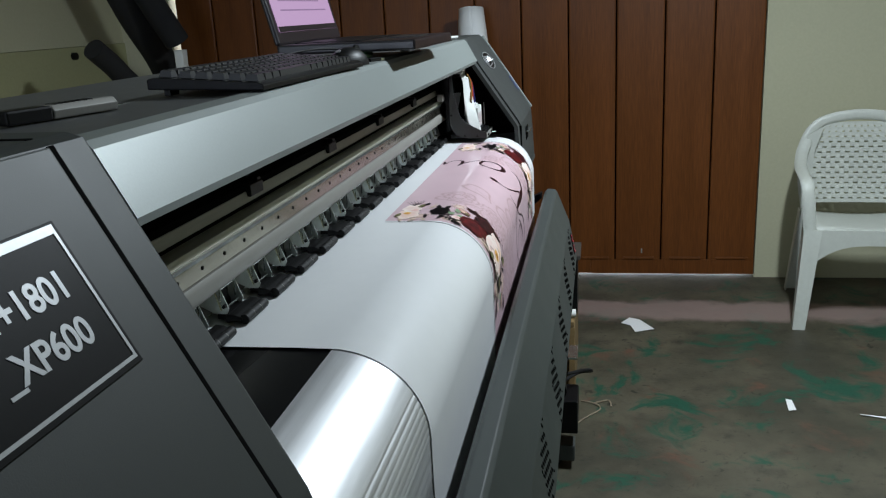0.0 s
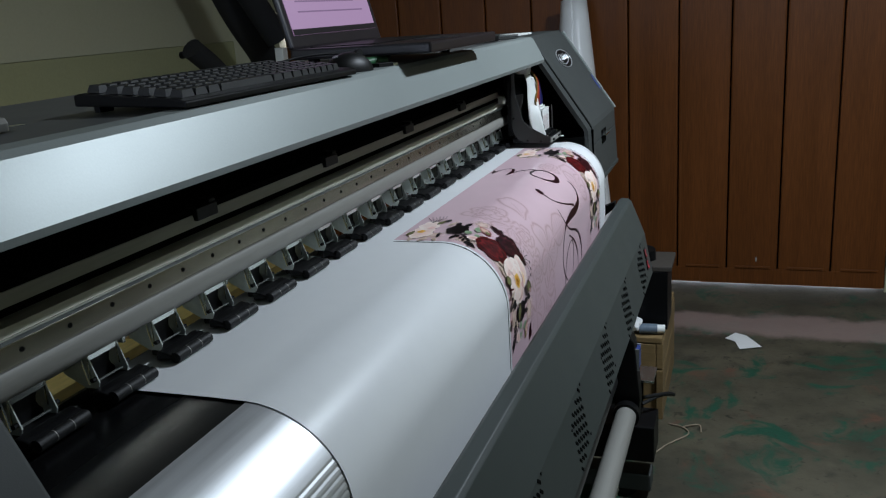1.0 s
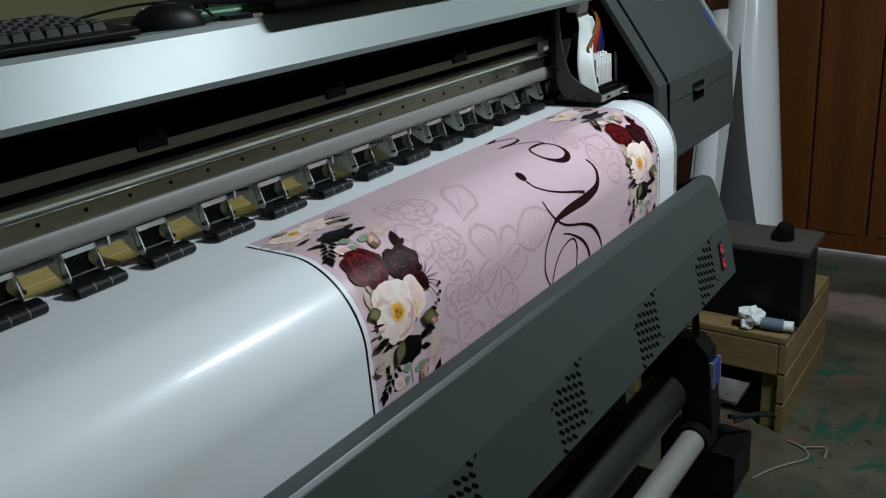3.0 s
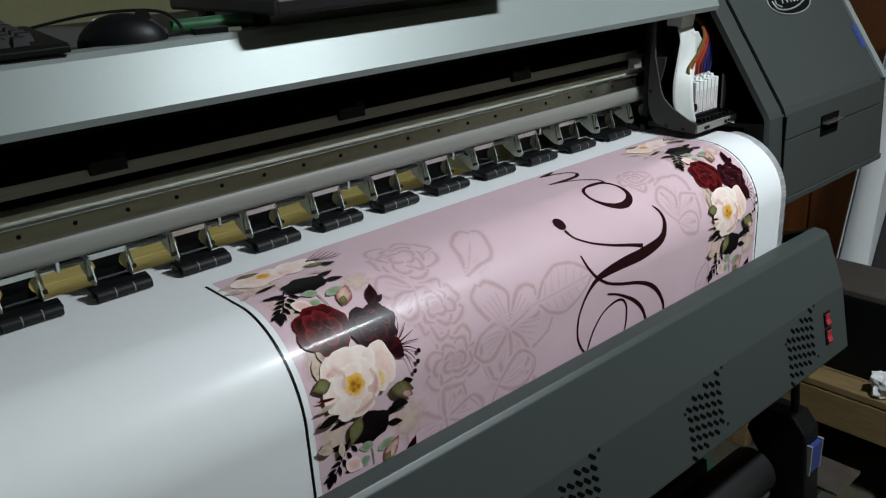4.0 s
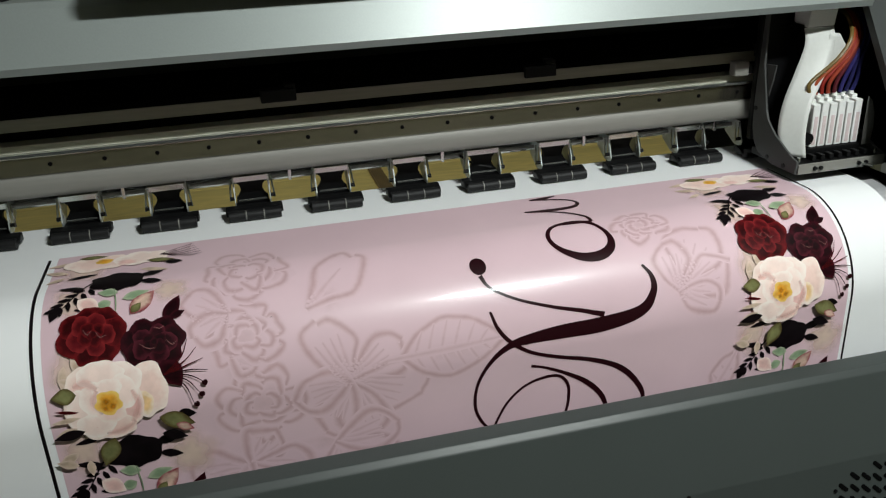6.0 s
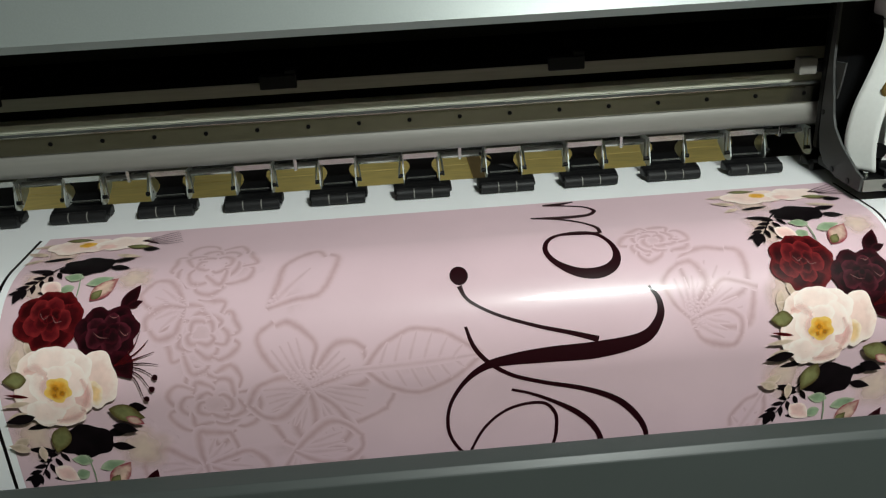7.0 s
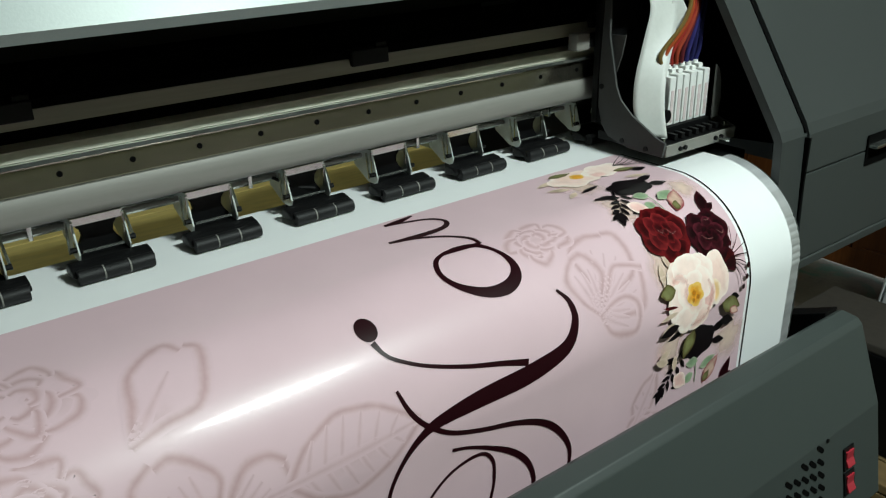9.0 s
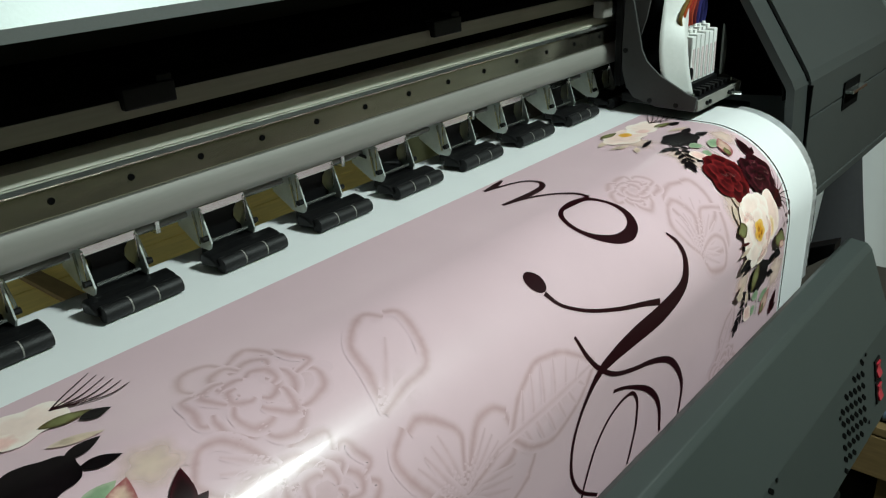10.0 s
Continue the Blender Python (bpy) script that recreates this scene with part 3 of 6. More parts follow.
# raised service flap, bent over the front edge, leaving a frame strip and thin dark seams
flap_line = [(-0.4215, 1.3330), (-0.2793, 1.1190), (-0.2748, 1.1085), (-0.2724, 1.0660)]
flap_ob = part("service_flap", strip(flap_line, 2.3825, 2.765, -0.0035), GREY_PAINT, cover_r)
seam = box((2.3785, -0.14, -0.002), (2.3822, 0.132, 0.0008))
bmesh.ops.transform(seam, matrix=SR, verts=seam.verts)
part("seam", seam, BLACK_CAVITY, cover_r)
part("seam", box((-0.2762, 2.3785, 0.962), (-0.2680, 2.3820, 1.106)), BLACK_CAVITY, cover_r)
part("lower_front", prism([(-0.2722, 1.0632), (-0.2687, 1.0632), (-0.2640, 0.9600), (-0.2668, 0.9600)], 2.3825, 2.770, 0.0006), GREY_PAINT, cover_r)
lip = prism([(-0.274, 0.944), (-0.2635, 0.947), (-0.2635, 0.957), (-0.272, 0.962)], IN_R + 0.045, 2.79, 0.001)
part("bottom_lip", lip, GREY_PAINT, cover_r)
edge_strip = box((2.772, -0.14, 0.0), (2.79, 0.135, 0.006), 0.001)
bmesh.ops.transform(edge_strip, matrix=SR, verts=edge_strip.verts)
part("edge_strip", edge_strip, SILVER_PAINT, cover_r, "pale edge strip")
mark = box((2.750, -0.07, 0.0037), (2.768, -0.02, 0.0043))
bmesh.ops.transform(mark, matrix=SR, verts=mark.verts)
part("blue_mark", mark, STICKER_BLUE, cover_r, "small blue sticker")
# flat black plate paints the shade of the latch recess
handle_ob = part("handle", box((-0.2688, 2.512, 1.046), (-0.2665, 2.578, 1.084), 0.0006), BLACK_CAVITY, cover_r, "recessed latch handle")
part("latch", box((-0.2670, 2.514, 1.0690), (-0.2560, 2.576, 1.0730), 0.001), CHROME, cover_r)
bm = bmesh.new()
oval = [(math.cos(a), math.sin(a)) for a in [2 * math.pi * i / 48 for i in range(48)]]
base_e = [[bm.verts.new((2.572 + 0.078 * x, 0.056 + 0.029 * y, z)) for x, y in oval] for z in (0.0034, 0.0044)]
bm.faces.new(base_e[1])
for i in range(48):
    bm.faces.new((base_e[0][i], base_e[0][(i + 1) % 48], base_e[1][(i + 1) % 48], base_e[1][i]))
bmesh.ops.transform(bm, matrix=SR, verts=bm.verts)
emblem = part("emblem", bm, LABEL_BLACK, cover_r, "dark oval emblem with a silver rim")


def emblem_line(points, width, name):
    """A raised silver line on the emblem, points in (along, up) from its middle."""
    bm = hose([(2.572 + u, 0.056 + v, 0.0046) for u, v in points], width, 6, 5)
    bmesh.ops.transform(bm, matrix=SR, verts=bm.verts)
    part(name, bm, LABEL_SILVER, emblem)


emblem_line([(0.0765 * x, 0.0278 * y) for x, y in oval[::3] + oval[:1]], 0.0016, "rim")
emblem_line([(-0.060, 0.004), (-0.052, -0.012), (-0.020, -0.017), (0.020, -0.013), (0.052, -0.004)], 0.0017, "swoosh")
emblem_line([(-0.036, -0.010), (-0.050, -0.002), (-0.040, 0.014), (-0.022, 0.012), (-0.028, -0.004)], 0.0014, "swoosh")
for u, h in ((-0.010, 0.014), (0.004, 0.009), (0.016, 0.016), (0.028, 0.010), (0.040, 0.012), (0.050, 0.008)):
    emblem_line([(u, -0.004), (u + 0.002, h * 0.5), (u + 0.005, h)], 0.0012, "bar")

cover_l = part("end_cover", prism([(-0.82, 0.93), (-0.82, 1.355), (-0.424, 1.355), (-0.411, 1.351), (-0.272, 1.081), (-0.267, 1.066), (-0.262, 0.956), (-0.33, 0.93)], 0.05, IN_L, 0.003), GREY_PAINT, printer, "grey powder-coated end cover with a name plate")
SL = slope_frame(Vector((-0.3415, 0, 1.216)) + Vector((0.889, 0, 0.458)) * 0.0005, (-0.140, 0.272))
flap = box((0.08, -0.152, -0.002), (0.521, 0.150, 0.003), 0.0015)
bmesh.ops.transform(flap, matrix=SL, verts=flap.verts)
part("service_flap", flap, GREY_PAINT, cover_l)
seam = box((0.522, -0.152, -0.002), (0.5285, 0.151, 0.0009))
bmesh.ops.transform(seam, matrix=SL, verts=seam.verts)
part("seam", seam, BLACK_CAVITY, cover_l)
seam = box((-0.80, 0.5225, 1.3542), (-0.424, 0.529, 1.3556))
part("seam", seam, BLACK_CAVITY, cover_l)
# the name plate with its silver rim
PLATE_Y0, PLATE_Y1, PLATE_V0, PLATE_V1 = 0.28, 0.480, 0.003, 0.105
bm = box((PLATE_Y0, PLATE_V0, 0.003), (PLATE_Y1, PLATE_V1, 0.0048), 0.0005)
bmesh.ops.transform(bm, matrix=SL, verts=bm.verts)
plate = part("name_plate", bm, LABEL_BLACK, cover_l, "black name plate with silver rim")
for lo, hi in (((PLATE_Y0, PLATE_V0 + 0.004), (PLATE_Y1 - 0.0035, PLATE_V0 + 0.0065)), ((PLATE_Y0, PLATE_V1 - 0.008), (PLATE_Y1 - 0.0035, PLATE_V1 - 0.002)), ((PLATE_Y1 - 0.006, PLATE_V0 + 0.0065), (PLATE_Y1 - 0.0035, PLATE_V1 - 0.008))):
    bm = box((*lo, 0.0046), (*hi, 0.0054))
    bmesh.ops.transform(bm, matrix=SL, verts=bm.verts)
    part("rim", bm, LABEL_SILVER, plate)


def lettering(text, size, m, material, parent, right_at):
    font = bpy.data.curves.new("lettering", "FONT")
    font.body, font.size, font.extrude, font.align_x, font.offset = text, size, 0.0003, "RIGHT", 0.0006
    tmp = bpy.data.objects.new("lettering", font)
    scene.collection.objects.link(tmp)
    bpy.context.view_layer.update()
    data = bpy.data.meshes.new_from_object(tmp.evaluated_get(bpy.context.evaluated_depsgraph_get()))
    bpy.data.objects.remove(tmp)
    data.materials.clear()
    data.materials.append(material)
    data.transform(m @ Matrix.Translation(right_at))
    ob = new("lettering", data)
    ob.parent = parent
    return ob


lettering("4+1801", 0.0245, SL, LABEL_SILVER, plate, (0.460, 0.060, 0.0050))
lettering("_XP600", 0.0245, SL, LABEL_SILVER, plate, (0.455, 0.030, 0.0050))

# front tray with vents and switches
tray = part("front_tray", prism([(-0.222, 0.70), (-0.207, 0.917), (-0.203, 0.924), (-0.197, 0.928), (-0.178, 0.926), (-0.172, 0.920), (-0.139, 0.836), (-0.118, 0.728), (-0.122, 0.722), (-0.20, 0.70)], 0.30, 2.372, 0.0015), GREY_TRAY, printer, "long grey folded front tray")
face_dir = (-0.021, 0.108)
TM = slope_frame(Vector((-0.1285, 0, 0.782)) + Vector((0.98, 0, 0.19)) * 0.0003, face_dir)


def slot_mesh():
    bm = bmesh.new()
    pts = []
    for c, a0 in ((0.0050, -90), (-0.0050, 90)):
        for k in range(5):
            a = radians(a0 + 45 * k)
            pts.append((c + 0.0025 * math.cos(a), 0.0025 * math.sin(a)))
    top = [bm.verts.new((x, y, 0.0004)) for x, y in pts]
    low = [bm.verts.new((x, y, -0.001)) for x, y in pts]
    bm.faces.new(top)
    for i in range(len(pts)):
        j = (i + 1) % len(pts)
        bm.faces.new((low[i], low[j], top[j], top[i]))
    return mesh_of(bm, BLACK_CAVITY)


SLOT = slot_mesh()
for n in range(7):
    yc = 2.217 - n * 0.2755
    if yc < 0.4:
        continue
    vent = part("vent", box((-0.0002, -0.0002, -0.001), (0.0002, 0.0002, -0.0005)), BLACK_CAVITY, tray, "slotted ventilation patch")
    vent.matrix_local = TM @ Matrix.Translation((yc, 0, 0))
    for col in range(6):
        for row in range(6):
            ob = new("slot", SLOT)
            ob.parent = vent
            ob.matrix_local = Matrix.Translation(((col - 2.5) * 0.0146, (row - 2.5) * 0.0146 + (col - 2.5) * 0.0036 + (0.0036 if col % 2 else -0.0036), 0)) @ pose(0, 0, 0, 0, 0, -42)
    for u, v in ((-0.047, 0.022), (0.050, 0.053), (-0.035, -0.050), (0.050, -0.034)):
        bm = rod((u, v, 0), (u, v, 0.0012), 0.0022, sides=10)
        ob = part("screw", bm, BLACK_PLASTIC, vent)
for v0, v1 in ((0.004, 0.030), (-0.026, 0.001)):
    bm = box((2.296, v0, 0.0), (2.316, v1, 0.002), 0.0006)
    bmesh.ops.transform(bm, matrix=TM, verts=bm.verts)
    sw = part("rocker_switch", bm, BLACK_PLASTIC, tray, "red rocker switch in a black bezel")
    bm = prism([(0.0, v0 + 0.004), (0.005, v0 + 0.004), (0.0025, (v0 + v1) / 2), (0.004, v1 - 0.004), (0.0, v1 - 0.004)], 2.299, 2.313, 0.0006)
    # the outline was drawn in (height, slope): turn it onto the panel
    bmesh.ops.transform(bm, matrix=TM @ Matrix(((0, 1, 0, 0), (0, 0, 1, 0), (1, 0, 0, 0), (0, 0, 0, 1))), verts=bm.verts)
    part("rocker", bm, RED_PLASTIC, sw)
part("tray_bracket", prism([(-0.262, 0.86), (-0.215, 0.90), (-0.215, 0.915), (-0.27, 0.89)], 2.374, 2.40, 0.001), BLACK_PLASTIC, printer, "black tray stop")

# print carriage parked near its home end
YC, WIDE = 2.232, 0.128
carriage = new("print_carriage")
carriage.parent = printer
tagged(carriage, "print head carriage with white ink dampers")
side = [(-0.4404, 1.283), (-0.4451, 1.168), (-0.4440, 1.134), (-0.438, 1.115), (-0.4277, 1.1035), (-0.3974, 1.0957), (-0.3501, 1.0955), (-0.3480, 1.1118), (-0.3594, 1.1149), (-0.3956, 1.1333), (-0.4123, 1.1473), (-0.4190, 1.160), (-0.4229, 1.1759), (-0.4326, 1.2147), (-0.434, 1.283)]
plate_l = part("side_plate", prism(side, YC, YC + 0.003, 0.0008), CARRIAGE_PAINT, carriage, "dark grey side plate")
for x, z in ((-0.406, 1.1025), (-0.3725, 1.1005), (-0.440, 1.158)):
    part("bolt", rod((x, YC - 0.0012, z), (x, YC, z), 0.0030, sides=12), BLACK_PLASTIC, plate_l)
part("gusset", prism([(-0.4326, 1.2147), (-0.4127, 1.2165), (-0.4170, 1.195), (-0.4229, 1.1759)], YC + 0.0032, YC + 0.0052, 0.0004), CARRIAGE_PAINT, carriage)
side2 = [(-0.4440, 1.134), (-0.40, 1.128), (-0.366, 1.113), (-0.3480, 1.1075), (-0.3490, 1.0955), (-0.43, 1.0965)]
part("side_plate", prism(side2, YC + WIDE - 0.003, YC + WIDE, 0.0008), CARRIAGE_PAINT, carriage)
part("back_plate", box((-0.4545, YC, 1.115), (-0.4460, YC + WIDE, 1.283), 0.001), BLACK_PLASTIC, carriage)
part("slide_block", box((-0.4645, YC + 0.012, 1.19), (-0.4550, YC + 0.116, 1.278), 0.002), BLACK_PLASTIC, carriage)
part("wiper", box((-0.4715, YC - 0.024, 1.1965), (-0.4570, YC - 0.004, 1.2150), 0.002), ALUMINIUM, carriage, "pale rail wiper block")
part("wiper_arm", box((-0.4640, YC - 0.0038, 1.199), (-0.4560, YC + 0.0115, 1.210), 0.001), BLACK_PLASTIC, carriage)
part("front_plate", box((-0.3500, YC + 0.0032, 1.0955), (-0.3475, YC + WIDE - 0.0032, 1.1080), 0.0006), ALUMINIUM, carriage, "bare aluminium front plate")
for u in (0.026, 0.034, 0.088, 0.098):
    part("screw", rod((-0.3475, YC + u, 1.1015), (-0.3450, YC + u, 1.1015), 0.0026, sides=10), BLACK_PLASTIC, carriage)
part("tap_screw", rod((-0.346, YC + 0.094, 1.0995), (-0.3365, YC + 0.100, 1.0990), 0.0022, sides=8), CHROME, carriage)
part("head_base", box((-0.445, YC + 0.0035, 1.0965), (-0.3505, YC + WIDE - 0.0035, 1.1065), 0.001), BLACK_PLASTIC, carriage)
part("head_block", box((-0.43, YC + 0.030, 1.107), (-0.3700, YC + 0.106, 1.1190), 0.002), BLACK_PLASTIC, carriage)
for k in range(7):
    y = YC + 0.030 + k * 0.0122
    part("nozzle_fin", box((-0.3698, y, 1.107), (-0.3580, y + 0.0052, 1.1135), 0.0008), BLACK_RUBBER, carriage)
for u in (0.010, 0.118):
    part("spring_bolt", rod((-0.358, YC + u, 1.107), (-0.358, YC + u, 1.1135), 0.0026, sides=10), CHROME, carriage, "", True)
part("pump_knob", rod((-0.377, YC + 0.0300, 1.131), (-0.3710, YC + 0.0300, 1.131), 0.0075, sides=18), BLACK_PLASTIC, carriage, "round black fitting", True)
DAMPER_STAIN = surface("ink_tinted_plastic", (0.62, 0.52, 0.52), 0.4, 0.0, 300, 0.10, 0.03, 90)
for k in range(6):
    y = YC + 0.0345 + k * 0.0118
    z = 1.1725 + (0.0016 if k % 2 else 0.0)
    bm = box((-0.408, y, 1.1195), (-0.3735, y + 0.0098, z), 0.0012)
    box((-0.400, y + 0.0012, z), (-0.383, y + 0.0086, z + 0.0045), 0.0008, bm)
    damper = part("ink_damper", bm, WHITE_PLASTIC, carriage, "white ink damper")
    part("window", box((-0.3734, y + 0.0025, 1.1225), (-0.3729, y + 0.0072, 1.158), 0.0002), DAMPER_STAIN, damper, "ink-tinted window")
    part("collar", rod((-0.391, y + 0.0049, z + 0.0045), (-0.391, y + 0.0049, z + 0.0075), 0.0034, 0.0028, sides=10), WHITE_PLASTIC, damper, "", True)


def ribbon(name, left, right, label):
    """A flat cable between two edge lines, with a little thickness."""
    a, b = smooth_line(left, 6), smooth_line(right, 6)
    bm = bmesh.new()
    rows = [[bm.verts.new(p + (q - p) * k / 6) for k in range(7)] for p, q in zip(a, b)]
    for r, q in zip(rows, rows[1:]):
        for k in range(6):
            bm.faces.new((r[k], r[k + 1], q[k + 1], q[k]))
    ob = part(name, bm, CABLE_WHITE, carriage, label, True)
    mod = ob.modifiers.new("thickness", "SOLIDIFY")
    mod.thickness = 0.0007


ribbon("flat_cable", [(-0.418, YC + 0.040, 1.258), (-0.412, YC + 0.039, 1.238), (-0.409, YC + 0.027, 1.205), (-0.404, YC + 0.012, 1.170), (-0.397, YC + 0.0045, 1.138), (-0.385, YC + 0.0045, 1.110)],
       [(-0.412, YC + 0.077, 1.258), (-0.404, YC + 0.0755, 1.238), (-0.392, YC + 0.058, 1.205), (-0.380, YC + 0.035, 1.170), (-0.371, YC + 0.0255, 1.138), (-0.364, YC + 0.0245, 1.110)], "white flat ribbon cable")
ribbon("flat_cable", [(-0.408, YC + 0.070, 1.252), (-0.407, YC + 0.062, 1.215), (-0.409, YC + 0.046, 1.180), (-0.411, YC + 0.030, 1.150)],
       [(-0.405, YC + 0.082, 1.250), (-0.402, YC + 0.094, 1.222), (-0.4085, YC + 0.066, 1.188), (-0.4105, YC + 0.044, 1.152)], "folded white ribbon cable behind it")
bm = bmesh.new()
shield = [(0.105, 1.1785), (0.111, 1.173), (0.1165, 1.158), (0.1185, 1.138), (0.1165, 1.118), (0.105, 1.118)]
front_s, back_s = [[bm.verts.new((x, YC + u, z)) for u, z in shield] for x in (-0.3665, -0.3680)]
bm.faces.new(front_s), bm.faces.new(back_s[::-1])
for i in range(6):
    bm.faces.new((front_s[i], front_s[(i + 1) % 6], back_s[(i + 1) % 6], back_s[i]))
part("side_shield", bm, surface("smoky_plastic", (0.11, 0.11, 0.105), 0.3, 0.0, 200, 0.1, 0.02, 9), carriage, "smoky curved plastic shield")
for k, (colour, n) in enumerate((((0.13, 0.085, 0.025), "amber"), ((0.26, 0.050, 0.016), "orange"), ((0.22, 0.022, 0.016), "red"), ((0.24, 0.040, 0.022), "orange"), ((0.08, 0.015, 0.02), "wine"), ((0.025, 0.022, 0.10), "blue"), ((0.015, 0.015, 0.06), "navy"), ((0.022, 0.022, 0.09), "blue"))):
    ink = plain("ink_tube_" + n, colour, 0.22, 0.3)
    y = YC + 0.0390 + k * 0.0085
    ends = [(-0.391, y, 1.181), (-0.392, y + 0.001 * k, 1.196), (-0.397 + 0.001 * (k % 2), YC + 0.078 + k * 0.0048, 1.222), (-0.404, YC + 0.098 + k * 0.0036, 1.246), (-0.425, YC + 0.104 + k * 0.0030, 1.268), (-0.458, YC + 0.104 + k * 0.0028, 1.276)]
    part("ink_tube", hose(ends, 0.0026, 8), ink, carriage, n + " ink tube")
part("cable_arm", prism([(-0.440, 1.2625), (-0.412, 1.2585), (-0.408, 1.284), (-0.440, 1.284)], YC + 0.040, YC + 0.078, 0.002), WHITE_PLASTIC, carriage, "pale cable arm")
part("cable_clamp", box((-0.440, YC + 0.037, 1.2535), (-0.4185, YC + 0.080, 1.2620), 0.001), BLACK_PLASTIC, carriage)

# stand, take-up unit and cross tubes below the tray
for y in (0.35, 2.44):
    part("stand_leg", box((-0.62, y, 0.06), (-0.52, y + 0.06, 0.93), 0.004), BLACK_PLASTIC, printer)
    part("stand_foot", box((-0.90, y - 0.005, 0.03), (-0.13, y + 0.065, 0.085), 0.006), GREY_PAINT, printer, "grey steel stand foot")
    for x in (-0.84, -0.2):
        part("castor", rod((x, y + 0.012, 0.03), (x, y + 0.048, 0.03), 0.03, sides=18), BLACK_RUBBER, printer, "", True)
part("cross_beam", box((-0.60, 0.41, 0.30), (-0.54, 2.44, 0.42), 0.004), BLACK_PLASTIC, printer)
# black sheet painting the shade in the space under the tray
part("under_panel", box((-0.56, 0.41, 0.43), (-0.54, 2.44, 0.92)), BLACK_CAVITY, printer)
part("waste_roller", rod((-0.257, 0.42, 0.416), (-0.257, 2.35, 0.416), 0.048, sides=28), ROLLER_GREY, printer, "black media roller", True)
# added black sheet, stands in for the shade over the floor below the tray
part("dark_under_sheet", prism([(-0.365, 0.40), (-0.350, 0.40), (-0.318, 0.10), (-0.333, 0.10)], 0.42, 2.34, 0.002), BLACK_PLASTIC, printer, "black sheet added to darken the space below the tray")
part("take_up_tube", rod((-0.185, 0.40, 0.325), (-0.185, 2.325, 0.325), 0.028, sides=24), ALUMINIUM, printer, "bare aluminium take-up tube", True)
part("tube_collar", rod((-0.185, 2.325, 0.325), (-0.185, 2.352, 0.325), 0.036, sides=20), BLACK_PLASTIC, printer, "", True)
arm = prism([(-0.215, 0.29), (-0.155, 0.29), (-0.150, 0.36), (-0.165, 0.53), (-0.19, 0.56), (-0.26, 0.56), (-0.28, 0.50), (-0.225, 0.42)], 2.354, 2.41, 0.005)
motor = part("take_up_motor", arm, BLACK_PLASTIC, printer, "black take-up motor housing")
bm = box((-0.1675, 2.366, 0.450), (-0.1535, 2.403, 0.505))
part("display_sticker", bm, STICKER_BLUE, motor, "blue sticker with pale border")
for lo, hi in (((-0.1665, 2.362, 0.446), (-0.153, 2.3658, 0.509)), ((-0.1665, 2.4032, 0.446), (-0.153, 2.407, 0.509))):
    part("sticker_border", box(lo, hi), LABEL_SILVER, motor)
part("tube_end", rod((-0.20, 2.412, 0.345), (-0.20, 2.50, 0.345), 0.026, sides=20), ALUMINIUM, printer, "", True)
bm = box((-0.29, 2.42, 0.385), (-0.12, 2.52, 0.392), 0.001)
part("shelf_plate", bm, CHROME, printer, "small galvanised plate")
part("sensor_stalk", rod((-0.20, 2.38, 0.562), (-0.21, 2.375, 0.70), 0.008, sides=10), BLACK_PLASTIC, printer)
part("foot_box", box((-0.30, 2.43, 0.13), (-0.12, 2.56, 0.24), 0.004), BLACK_PLASTIC, printer)
part("drive_cable", hose([(-0.16, 2.50, 0.30), (-0.10, 2.56, 0.29), (-0.08, 2.60, 0.27), (-0.12, 2.63, 0.25), (-0.17, 2.58, 0.24)], 0.006, 8), BLACK_RUBBER, printer)
coil = [(-0.20 + 0.016 * math.cos(i * 0.9), 2.05 + i * 0.0018, 0.20 + 0.016 * math.sin(i * 0.9)) for i in range(70)]
part("coil_spring", hose(coil, 0.0022, 6, 3), CHROME, printer, "steel coil spring")

# ---- the printed banner ----
S0 = -0.415        # the line where the ink begins
FLAT = XC - S0


def on_sheet(y, s, lift=0.0):
    """The place on the sheet: y across, s along the feed from the first ink line."""
    lift *= 0.4
    if s <= FLAT:
        return Vector((S0 + s, y, ZP + lift))
    a = (s - FLAT) / RC
    if a <= math.pi / 2:
        return Vector((XC + (RC + lift) * math.sin(a), y, ZC + (RC + lift) * math.cos(a)))
    return Vector((XC + RC + lift, y, ZC - (s - FLAT - RC * math.pi / 2)))


banner = thing("vinyl_banner", "glossy white vinyl banner with pink floral print feeding over the front", "banner")
SHEET_L, SHEET_R, S_END = 0.825, 2.3145, 0.46
bm = bmesh.new()
rows = []
svals = [-0.103, -0.05, 0.0, 0.04, FLAT] + [FLAT + RC * math.pi / 2 * i / 90 for i in range(1, 91)] + [0.28, 0.33, 0.40, S_END]
random.seed(5)
for y in [SHEET_L + (SHEET_R - SHEET_L) * i / 60 for i in range(61)]:
    rows.append([bm.verts.new(on_sheet(y + (0.0008 * math.sin(s * 40) if y in (SHEET_L, SHEET_R) else 0), s)) for s in svals])
for r, q in zip(rows, rows[1:]):
    for i in range(len(svals) - 1):
        bm.faces.new((r[i], r[i + 1], q[i + 1], q[i]))
sheet = part("sheet", bm, VINYL_WHITE, banner, "plain glossy white vinyl", True)
solid = sheet.modifiers.new("thickness", "SOLIDIFY")
solid.thickness, solid.offset = 0.0003, -1
crisp = sheet.modifiers.new("crisp_rim", "EDGE_SPLIT")
crisp.split_angle = radians(40)


def sheet_normal(p):
    """Outward direction of the sheet at a place on it."""
    if p.x <= XC:
        return Vector((0, 0, 1))
    return Vector((1, 0, 0)) if p.z <= ZC else Vector((p.x - XC, 0, p.z - ZC)).normalized()


